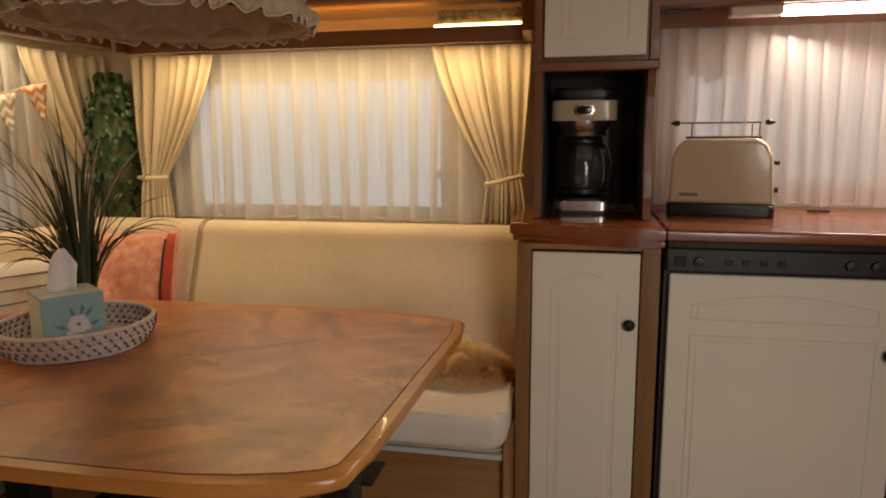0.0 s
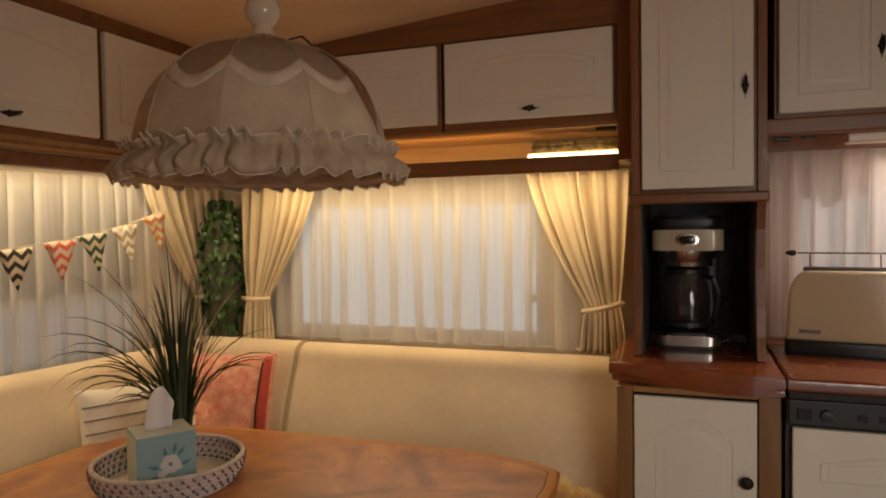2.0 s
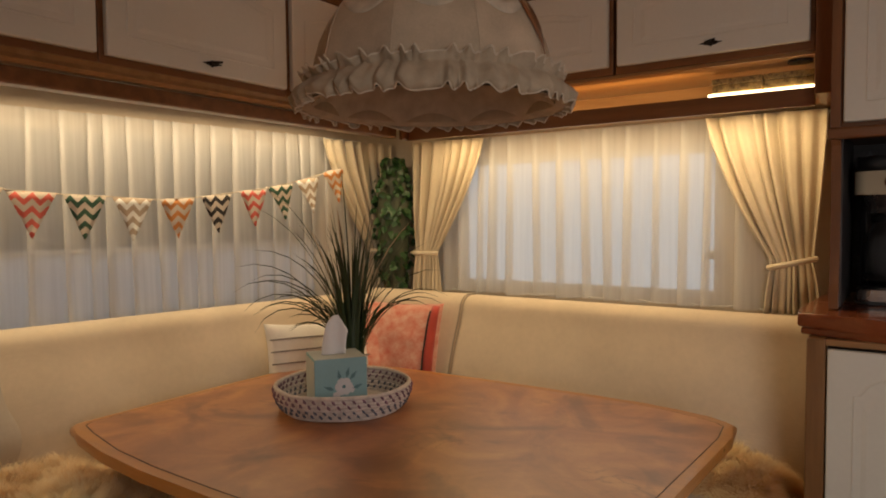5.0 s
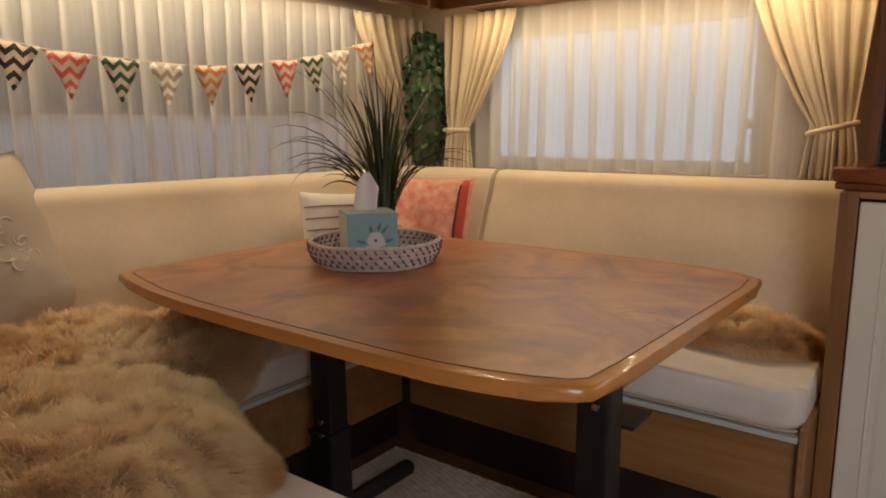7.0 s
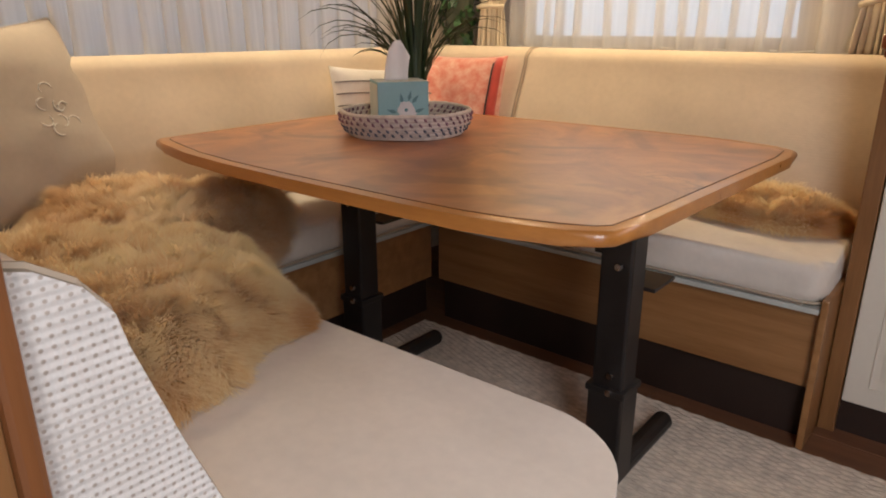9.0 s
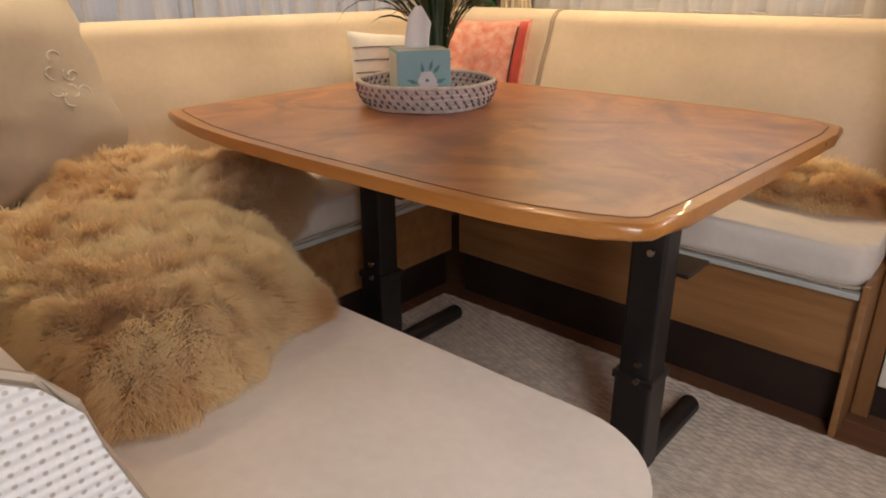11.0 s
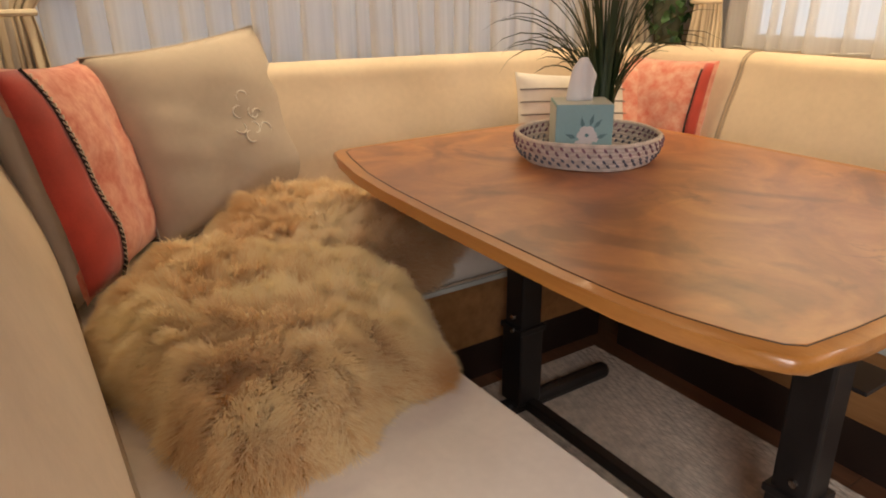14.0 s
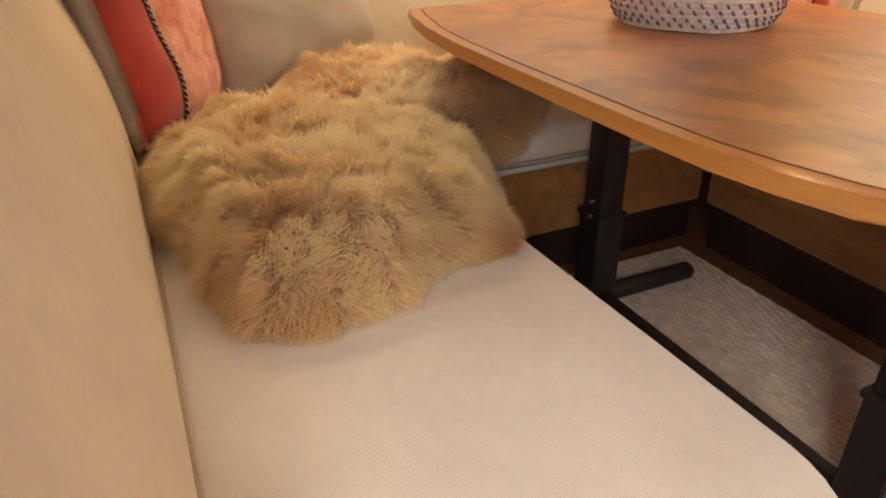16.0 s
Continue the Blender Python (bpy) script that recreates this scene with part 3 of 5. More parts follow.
# open lit shelf under the back lockers
shelf = thing("open_shelf", "golden wooden open shelf lit by a hidden LED strip", "shelf")
part("shelf_board", box(-1.21, 0.09, 2.136, 2.40, 1.480, 1.496, 0.002), OAK, shelf)
part("back_board", box(-1.21, 0.09, 2.396, 2.408, 1.496, 1.588, 0.0), OAK, shelf)
part("soffit", box(-1.21, 0.09, 2.10, 2.40, 1.578, 1.588, 0.001), OAK, shelf)
va = thing("valance_board", "brown wooden valance board hiding the curtain light", "valance", "valance boards")
part("board", sweep([(0, 0), (0.016, 0), (0.020, 0.01), (0.020, 0.035), (0.014, 0.046), (0, 0.046)], (-1.21, 2.112, 1.452), (0.09, 2.112, 1.452), True, (0, 0, 1)), DARKOAK, va)
ve = thing("valance_board", "brown moulded wooden valance under the end lockers", "valance", "valance boards")
part("board", box(-1.29, -1.244, YN, 2.10, 1.462, 1.500, 0.006), DARKOAK, ve)
part("moulding", sweep([(0, 0), (-0.03, 0.0), (-0.040, 0.008), (-0.034, 0.018), (-0.040, 0.028), (-0.030, 0.042), (0, 0.042)], (-1.262, YN, 1.503), (-1.262, 2.09, 1.503)), OAK, ve)
part("valance_lip", box(-1.212, -1.20, 2.07, 2.13, 1.452, 1.50, 0.003), DARKOAKV, ve)

# ---- kitchen ----


def worktop_outline(x0, x1, front, left_round):
    pts = []
    if left_round:
        for k in range(13):
            t = k / 12
            pts.append((0.090 + 0.39 * t, 1.868 - 0.062 * (0.5 - 0.5 * math.cos(math.pi * min(1, t * 1.25))) + 0.010 * math.sin(t * 6.28) * (1 - t)))
        pts[0] = (0.085, 1.885)
        return pts + [(x1, YB), (0.098, YB), (0.080, 1.93)]
    return [(x0, front), (x1, front), (x1, YB), (x0, YB)]


w1 = thing("worktop", "red-brown wooden worktop with a curved moulded edge", "worktop", "kitchen worktops")
smooth(part("slab", prism(worktop_outline(0.08, 0.478, 1.80, True), 0.918, 0.950, 0.008), REDTOP, w1))
part("lower_moulding", prism([(x + (0.006 if x < 0.2 else 0), y + 0.014) if y < 2.3 else (x, y) for x, y in worktop_outline(0.09, 0.478, 1.81, True)], 0.900, 0.917, 0.005), REDTOP, w1)
w2 = thing("worktop", "glossy red-brown wooden worktop over the fridge", "worktop", "kitchen worktops")
smooth(part("slab", prism(worktop_outline(0.484, 2.28, 1.802, False), 0.918, 0.950, 0.008), REDTOP, w2))
part("edge_strip", box(0.484, 2.28, 1.797, 1.803, 0.906, 0.922, 0.002), IRON, w2, "thin dark metal edge strip")

c1 = thing("base_cabinet", "narrow cream kitchen cabinet in a golden wood frame", "cabinet", "kitchen base cabinets")
bm = box(0.108, 0.146, 1.846, 2.40, 0.0, 0.900, 0.003)
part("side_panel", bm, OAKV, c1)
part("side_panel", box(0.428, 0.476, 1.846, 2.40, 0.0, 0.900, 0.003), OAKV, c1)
part("top_rail", box(0.146, 0.428, 1.848, 1.87, 0.886, 0.900, 0.002), OAK, c1)
part("kick_board", box(0.146, 0.428, 1.87, 1.885, 0.0, 0.085), PLINTH, c1)
part("back_panel", box(0.146, 0.428, 1.90, 2.39, 0.02, 0.88), PLINTH, c1)
d = panel_door("door", c1, WHITE, 0.276, 0.785, 0.045, 0.052)
d.location = (0.149, 1.862, 0.094)
knob(d, 0.252, 0.600)
c2 = thing("fridge", "built-in caravan fridge with a cream panel door and black control strip", "fridge")
part("body", box(0.482, 1.035, 1.832, 2.39, 0.06, 0.900), BLACK, c2)
part("control_strip", box(0.484, 1.032, 1.806, 1.832, 0.845, 0.903, 0.004), BLKPL, c2, "black control strip with dark knobs")
strip = c2.children[-1]
for x in (0.56, 0.90, 0.955):
    bm = lathe([(0.0, 0), (0.013, 0), (0.012, 0.012), (0.0, 0.013)], (0, 0, 0), 18)
    bmesh.ops.rotate(bm, verts=bm.verts[:], cent=(0, 0, 0), matrix=Matrix.Rotation(radians(90), 3, "X"))
    bmesh.ops.translate(bm, verts=bm.verts[:], vec=(x, 1.806, 0.872))
    smooth(part("dial", bm, BLKPL, strip))
for x in (0.62, 0.66, 0.70, 0.74):
    part("button", box(x, x + 0.018, 1.803, 1.806, 0.864, 0.878, 0.001), IRON, strip)
part("switch", box(0.502, 0.530, 1.802, 1.806, 0.860, 0.884, 0.002), IRON, strip)
d = part("door", box(0, 0.532, -0.018, 0, 0, 0.745, 0.004), WHITE, c2)
for z0, z1, rise in ((0.045, 0.590, 0.0), (0.632, 0.668, 0.030)):
    pts = [(0.055, -0.018, z0), (0.477, -0.018, z0), (0.477, -0.018, z1)]
    pts += [(0.477 - 0.422 * k / 12, -0.018, z1 + rise * math.sin(math.pi * k / 12)) for k in range(1, 12)] if rise else []
    pts += [(0.055, -0.018, z1)]
    part("bead", tube(pts + pts[:1], 0.003, 6), WHITE, d)
    q = [(0.266 + (x - 0.266) * 0.93, -0.0195, (z0 + z1) / 2 + (z - (z0 + z1) / 2) * (0.95 if not rise else 0.7)) for x, _, z in pts]
    bm = bmesh.new()
    bm.faces.new([bm.verts.new(p) for p in q])
    bmesh.ops.recalc_face_normals(bm, faces=bm.faces[:])
    solid(part("field", bm, WHITE, d), 0.003)
d.location = (0.494, 1.826, 0.094)
knob(d, 0.505, 0.565)
part("kick_board", box(0.49, 1.03, 1.87, 1.885, 0.0, 0.06), PLINTH, c2)
c3 = thing("base_cabinet", "cream kitchen cabinet in a wooden frame past the fridge", "cabinet", "kitchen base cabinets")
part("side_panel", box(1.040, 1.075, 1.830, 2.39, 0.0, 0.900, 0.002), OAKV, c3)
part("body", box(1.075, 2.27, 1.845, 2.39, 0.06, 0.900), DARKOAK, c3)
d = panel_door("door", c3, WHITE, 0.5, 0.78, 0.04, 0.06)
d.location = (1.09, 1.843, 0.09)

# tall cupboard with the coffee niche
tc_ = thing("tall_cupboard", "tall cream-doored kitchen cupboard over a dark tiled niche", "cupboard")
for x0, x1 in ((0.138, 0.158), (0.436, 0.456)):
    outl = [(1.955, 1.97), (1.955, 1.375), (1.985, 1.335), (2.002, 1.28), (2.008, 1.18), (2.004, 1.08), (1.992, 1.01), (1.972, 0.953), (2.40, 0.953), (2.40, 1.97)]
    bm = bmesh.new()
    a = [bm.verts.new((x0, y, z)) for y, z in outl]
    b = [bm.verts.new((x1, y, z)) for y, z in outl]
    bm.faces.new(a), bm.faces.new(b[::-1])
    for i in range(len(outl)):
        bm.faces.new((a[i], b[i], b[(i + 1) % len(outl)], a[(i + 1) % len(outl)]))
    bmesh.ops.recalc_face_normals(bm, faces=bm.faces[:])
    part("side_panel", bm, DARKOAKV, tc_)
part("body", box(0.158, 0.436, 1.968, 2.40, 1.366, 1.97), DARKOAK, tc_)
part("bottom_rail", box(0.132, 0.462, 1.944, 1.972, 1.348, 1.374, 0.005), DARKOAK, tc_)
part("niche_back", box(0.158, 0.436, 2.385, 2.398, 0.953, 1.366), TILE, tc_, "dark blue-grey tiled niche wall")
part("niche_side", box(0.158, 0.161, 2.012, 2.385, 0.953, 1.366), TILE, tc_)
part("niche_side", box(0.433, 0.436, 2.012, 2.385, 0.953, 1.366), TILE, tc_)
nb = [c for c in tc_.children if c.name.startswith("niche_back")][0]
for cx, cz in ((0.385, 1.31), (0.40, 1.03), (0.20, 1.03), (0.20, 1.31)):
    bm = bmesh.new()
    for k in range(8):
        a = k * math.tau / 8
        q = [(0, 0), (0.018, 0.012), (0.040, 0), (0.018, -0.012)]
        vs = [bm.verts.new((cx + px * math.cos(a) - pz * math.sin(a), 2.382, cz + px * math.sin(a) + pz * math.cos(a))) for px, pz in q]
        bm.faces.new(vs)
    bmesh.ops.recalc_face_normals(bm, faces=bm.faces[:])
    solid(part("tile_ornament", bm, TILEW, nb), 0.002)
d = panel_door("door", tc_, WHITE, 0.262, 0.56, 0.012, 0.045)
d.location = (0.164, 1.966, 1.385)
twist_handle(d, 0.243, 0.245, True)
for x0, w in ((0.488, 0.242), (0.738, 0.30), (1.045, 0.30), (1.352, 0.30), (1.659, 0.28)):
    t = thing("overhead_cabinet", "cream kitchen wall cupboard with a dark turn handle", "cupboard", "kitchen wall cupboards")
    part("body", box(x0 - 0.008, x0 + w + 0.006, 2.040, 2.40, 1.552, 1.97), DARKOAK, t)
    d = panel_door("door", t, WHITE, w, 0.40, 0.012, 0.045)
    d.location = (x0, 2.038, 1.566)
    twist_handle(d, w - 0.022, 0.145, True)
part("bottom_rail", box(0.458, 1.945, 2.024, 2.046, 1.514, 1.556, 0.005), DARKOAK, t)
kl = thing("kitchen_light", "white under-cupboard strip light, switched on", "lamp")
part("cover", box(0.775, 1.90, 2.05, 2.105, 1.489, 1.512, 0.008), TUBE, kl, "glowing white plastic cover")
part("end_cap", box(0.645, 0.774, 2.05, 2.105, 1.489, 1.512, 0.004), PORC, kl, "unlit white plastic end of the lamp")
rl = thing("curtain_rail", "dark curtain rail with small fittings under the kitchen cupboards", "curtain rail")
# drawn taller than a rail, as a dark backing over the pale wall
part("rail", box(0.46, 1.94, 2.33, 2.342, 1.500, 1.550), DARKOAK, rl)
part("fitting", box(0.480, 0.520, 2.06, 2.08, 1.501, 1.513, 0.003), BLKPL, rl)
part("fitting", box(0.545, 0.575, 2.06, 2.08, 1.506, 1.513, 0.002), IRON, rl)

# ---- seating ----


def bench(label, plinth, panels):
    t = thing("storage_bench", label, "bench", "seat boxes")
    for b in panels:
        part("front_panel", box(*b, 0.003), OAK, t)
    for b in plinth:
        part("plinth", box(*b), PLINTH, t, "black-brown recessed plinth")
    return t


bench("golden oak seat box under the kitchen-side bench", [(-1.06, 0.09, 1.775, 1.79, 0.0, 0.155)], [(-1.06, 0.092, 1.742, 1.757, 0.150, 0.345), (0.090, 0.106, 1.712, 2.38, 0.0, 0.385)])
bench("golden oak seat box under the end bench", [(-1.16, -1.145, 0.86, 1.775, 0.0, 0.155)], [(-1.105, -1.09, 0.79, 1.742, 0.150, 0.345)])
bench("golden oak seat box under the door-side bench", [(-1.10, 0.04, 0.70, 0.715, 0.0, 0.155), (0.03, 0.045, YN, 0.70, 0.0, 0.155)], [(-1.09, 0.05, 0.745, 0.76, 0.150, 0.345), (0.05, 0.064, YN, 0.76, 0.0, 0.345)])


def seat_board(x0, x1, y0, y1):
    t = thing("seat_board", "pale wooden board under a seat cushion", "board", "seat boards")
    part("board", box(x0, x1, y0, y1, 0.347, 0.361, 0.002), AQUAL, t)


seat_board(-1.05, 0.088, 1.712, 2.38)
seat_board(-1.75, -1.062, 0.83, 2.38)
seat_board(-1.80, 0.066, YN + 0.01, 0.80)


def seat_cushion(outline, label):
    t = thing("seat_cushion", label, "seat cushion", "bench seat cushions")
    ob = smooth(part("cover", prism(outline, 0.363, 0.462, 0.035, 6), SEAT, t), 60)
    part("piping", tube([(x, y, 0.372) for x, y in outline + outline[:1]], 0.0035, 6), PIPE, t)
    return t


seat_cushion(rounded(-1.05, 0.094, 1.712, 2.36, 0.045, 6, (0, 1, 0, 0)), "off-white woven seat cushion on the kitchen-side bench")
seat_cushion(rounded(-1.80, -1.055, 0.845, 2.36, 0.03, 4, (0, 0, 0, 0)), "off-white woven seat cushion on the end bench")
seat_cushion(rounded(-1.82, 0.080, YN + 0.02, 0.834, 0.15, 10, (0, 0, 1, 0)), "off-white woven seat cushion on the door-side bench")


def backrest(a, b, label, lean=0.11, thick=0.12, mat=CREAM, end_mat=None):
    """An upholstered back from a to b along its front foot; the back lies to the left of the way."""
    t = thing("backrest", label, "sofa back", "bench backs")
    h, n = 0.893 - 0.462, 9
    pr = [(0.0, 0.004)]
    for k in range(1, 8):
        s = k / 8
        pr.append((lean * s - 0.020 * math.sin(math.pi * s), h * 0.86 * s))
    for k in range(n + 1):
        a_ = math.pi - math.pi * k / n
        pr.append((lean + thick / 2 + thick / 2 * math.cos(a_), h - 0.050 + 0.050 * math.sin(a_)))
    pr += [(lean + thick - 0.01, h * 0.4), (lean + thick - 0.04, 0.004)]
    bm = sweep(pr, a, b)
    ends = [f for f in bm.faces if len(f.verts) > 4]
    bmesh.ops.bevel(bm, geom=list({e for f in ends for e in f.edges}), offset=0.018, segments=4, affect="EDGES", profile=0.5)
    ob = smooth(part("cover", bm, mat, t), 50)
    av, bv = Vector(a), Vector(b)
    way = (bv - av).normalized()
    out = Vector((0, 0, 1)).cross(way)
    for p in (av + way * 0.006, bv - way * 0.006):
        part("seam", tube([p + out * (o - 0.0005) + Vector((0, 0, z)) for o, z in pr[:-2]], 0.0022, 6), PIPE, t)
    part("base_piping", tube([av + way * 0.01 - out * 0.002 + Vector((0, 0, 0.006)), bv - way * 0.01 - out * 0.002 + Vector((0, 0, 0.006))], 0.0035, 6), PIPE, t)
    return t, pr


backrest((-1.028, 2.075, 0.462), (0.092, 2.075, 0.462), "long cream upholstered sofa back below the kitchen-side window")
backrest((-1.50, 2.085, 0.462), (-1.034, 2.085, 0.462), "short cream upholstered corner sofa back")
EX = lambda y: -1.822 + 0.184 * y + 0.165
backrest((EX(0.12), 0.12, 0.462), (EX(2.10), 2.10, 0.462), "long cream upholstered sofa back along the slanting end wall")
nb_, pr = backrest((0.070, 0.292, 0.462), (-1.72, 0.292, 0.462), "cream upholstered sofa back on the door-side bench", 0.085, 0.125)
# woven end cap of the near back
bm = bmesh.new()
loop = [bm.verts.new((0.064, 0.294 - o, 0.463 + z * 1.004)) for o, z in pr]
bm.faces.new(loop)
for step in range(3):
    bmesh.ops.inset_region(bm, faces=[f for f in bm.faces if len(f.verts) > 4], thickness=0.010, depth=(0.010, 0.006, 0.003)[step])
bmesh.ops.recalc_face_normals(bm, faces=bm.faces[:])
smooth(part("end_cap", bm, WAFFLE, nb_, "white basket-weave cloth end"), 80)
part("seam", tube([(0.064, 0.294 - o, 0.463 + z * 1.004) for o, z in pr], 0.0025, 6), PIPE, nb_, "beige piped seam")
ep = thing("bench_end_panel", "golden wooden end panel beside the door-side bench", "panel")
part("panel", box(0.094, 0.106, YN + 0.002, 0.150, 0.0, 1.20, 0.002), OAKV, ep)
part("edge_strip", box(0.0925, 0.1075, 0.150, 0.160, 0.0, 1.203, 0.003), DARKOAKV, ep, "dark brown edge strip")

# ---- table ----
tb = thing("dining_table", "burl-veneered caravan table with a honey-coloured rounded rim", "table")


def table_outline(grow):
    half = [(-1.290, 0.0), (-1.286, 0.368), (-1.270, 0.388), (-1.20, 0.408), (-1.05, 0.440), (-0.90, 0.455), (-0.70, 0.461), (-0.40, 0.462), (-0.28, 0.458), (-0.205, 0.446), (-0.13, 0.426), (-0.085, 0.406), (-0.068, 0.388), (-0.060, 0.30), (-0.048, 0.0)]
    cx = -0.635
    pts = [(cx + (x - cx) * (1 + grow / 0.62), 1.346 - y - grow * (y > 0.05)) for x, y in half]
    pts += [(cx + (x - cx) * (1 + grow / 0.62), 1.346 + y + grow * (y > 0.05)) for x, y in half[::-1] if y > 0.01]
    pts = [(x + (0.026 * min(1.0, max(0.0, (x + 0.45) / 0.4)) if y > 1.4 else 0.0), y) for x, y in pts]
    return pts


smooth(part("rim", prism(table_outline(0.026), 0.679, 0.703, 0.0105, 5), HONEY, tb, "honey-coloured rounded wooden rim"), 50)
part("groove", prism(table_outline(0.0022), 0.700, 0.7034), PLINTH, tb, "dark inlay line")
smooth(part("top", prism(table_outline(0.0), 0.701, 0.7040, 0.0005, 1), BURL, tb, "walnut burl veneer top"))


def leg(x):
    lg = part("leg", box(x - 0.034, x + 0.034, 1.235, 1.30, 0.05, 0.66, 0.006), BLACK, tb, "black steel column leg")
    part("sleeve", box(x - 0.039, x + 0.039, 1.230, 1.305, 0.05, 0.27, 0.006), BLACK, lg)
    part("collar", box(x - 0.043, x + 0.043, 1.226, 1.309, 0.262, 0.278, 0.003), BLACK, lg)
    part("foot", tube([(x, 1.02, 0.038), (x, 1.04, 0.034), (x, 1.54, 0.034), (x, 1.575, 0.034), (x, 1.585, 0.034)], 0.024, 14, (0.7, 1, 1, 1, 0.75)), BLACK, lg)
    part("bracket", box(x - 0.02, x + 0.055, 1.30, 1.40, 0.474, 0.482, 0.002), BLACK, lg)
    part("bracket", box(x - 0.03, x + 0.03, 1.20, 1.50, 0.645, 0.660, 0.002), BLACK, lg)
    for z in (0.272, 0.54, 0.31):
        part("bolt", tube([(x + 0.01, 1.229, z), (x + 0.01, 1.221, z)], 0.007, 8), STEEL, lg)
    part("lever", tube([(x - 0.034, 1.25, 0.56), (x - 0.05, 1.25, 0.56)], 0.009, 8), BLACK, lg)


leg(-0.185)
leg(-0.930)
part("beam", box(-0.90, -0.21, 1.255, 1.285, 0.036, 0.066, 0.004), BLACK, tb)

# ---- curtains ----


def cloth(name, spine, z_top, z_low, pleats, depth, mat, parent, seed, rows=28, cols=None, gather=None, hem=0.0, label=""):
    """Hanging cloth. spine(u, v): the place in plan of a point u across and v down; pleats as a wandering wave across it."""
    rnd = random.Random(seed)
    cols = cols or pleats * 7
    ph, am = [], []
    p = 0.0
    for i in range(cols + 1):
        p += math.tau * pleats / cols * (1 + 0.35 * math.sin(i * 0.21 + seed) + 0.2 * math.sin(i * 0.083 + 2 * seed))
        ph.append(p)
        am.append(0.65 + 0.35 * math.sin(i * 0.13 + seed * 1.7))
    verts, faces = [], []
    for j in range(rows + 1):
        v = j / rows
        for i in range(cols + 1):
            u = i / cols
            (x, y), (nx, ny) = spine(u, v)
            g = gather(v) if gather else 1.0
            w = (math.sin(ph[i] + 0.5 * math.sin(3 * v + i * 0.05)) + 0.3 * math.sin(2 * ph[i] + 1.0)) * depth * am[i] * g * (0.85 + 0.3 * v)
            z = z_top + (z_low - z_top) * v + (hem * math.sin(ph[i] * 0.5) * v)
            verts.append((x + nx * w, y + ny * w, z))
    for j in range(rows):
        for i in range(cols):
            a = j * (cols + 1) + i
            faces.append((a, a + 1, a + cols + 2, a + cols + 1))
    return raw(name, verts, faces, mat, parent, label, smooth=True)


def straight(ax, ay, bx, by, out):
    return lambda u, v: ((ax + (bx - ax) * u, ay + (by - ay) * u), out)


def tied(top0, top1, tie0, tie1, low0, low1, v_tie, place, out):
    """A drape held by a band: its edges run from top to tie to foot along a line in plan."""
    def spine(u, v):
        if v < v_tie:
            t = (v / v_tie)
            e = t ** 1.35
            a, b = top0 + (tie0 - top0) * e, top1 + (tie1 - top1) * e
        else:
            t = min(1.0, (v - v_tie) / (1 - v_tie))
            e = t ** 0.6
            a, b = tie0 + (low0 - tie0) * e, tie1 + (low1 - tie1) * e
        return place(a + (b - a) * u), out
    return spine


OUTB, OUTE = (0.0, -1.0), (0.993, -0.119)
back_line = lambda x: (x, 2.335)
CE = lambda y: -1.795 + 0.12 * y
end_line = lambda y: (CE(y), y)


def net(parent, a, b, out, z_top, z_low, step, mat, seed, soft=0.004):
    """Voile hung in flat overlapped pleats: three layers of cloth where it folds, one between."""
    rnd = random.Random(seed)
    a, b = Vector((*a, 0)), Vector((*b, 0))
    length, way, o = (b - a).length, (b - a).normalized(), Vector((*out, 0))
    s_, plan = 0.0, [(0.0, 0.0)]
    while s_ < length - step:
        gap, fold = step * rnd.uniform(0.75, 1.35), step * rnd.uniform(0.24, 0.40)
        e = s_ + gap
        for q in range(1, 4):
            plan.append((s_ + gap * q / 3, soft * math.sin(q * 1.57)))
        plan += [(e - fold * 0.5, 0.008), (e - fold, 0.010), (e - fold * 0.9, 0.014), (e - fold * 0.4, 0.016), (e, 0.013)]
        s_ = e
    plan.append((length, 0.0))
    rows, cols, verts, faces = 22, len(plan), [], []
    ph = [rnd.uniform(0, 6.28) for _ in range(4)]
    for j in range(rows + 1):
        v = j / rows
        for i, (s, d) in enumerate(plan):
            drift = v * (0.010 * math.sin(s * 9 + ph[0]) + 0.006 * math.sin(s * 23 + ph[1])) * min(1, s * 8, (length - s) * 8)
            wave = v * (0.010 * math.sin(s * 31 + ph[2]) + 0.006 * math.sin(s * 57 + ph[3]))
            p = a + way * (s + drift) + o * (d * (0.7 + 0.8 * v) + wave)
            z = z_top + (z_low - z_top) * v + v * 0.004 * math.sin(s * 40 + ph[0])
            verts.append((p.x, p.y, z))
    for j in range(rows):
        for i in range(cols - 1):
            k = j * cols + i
            faces.append((k, k + 1, k + cols + 1, k + cols))
    cloth_ = raw("voile", verts, faces, mat, parent, smooth=True)
    hem = [a + way * (length * k / 60) + o * (0.006 + 0.006 * math.sin(k * 1.3)) + Vector((0, 0, z_low + 0.004 + 0.003 * math.sin(k * 0.9))) for k in range(61)]
    part("hem", tube(hem, 0.0028, 5), mat, parent)
    return cloth_


t = thing("net_curtain", "white sheer net curtain hanging before the kitchen-side window", "curtain", "net curtains")
net(t, (-1.27, 2.375), (0.07, 2.375), OUTB, 1.472, 0.888, 0.076, VOILE, 3)
t = thing("net_curtain", "white sheer net curtain hanging before the end window", "curtain", "net curtains")
net(t, (CE(0.25) - 0.02, 0.25), (CE(2.25) - 0.02, 2.25), OUTE, 1.485, 0.86, 0.068, VOILE, 5)
t = thing("net_curtain", "rosy white sheer curtain at the kitchen window", "curtain", "net curtains")
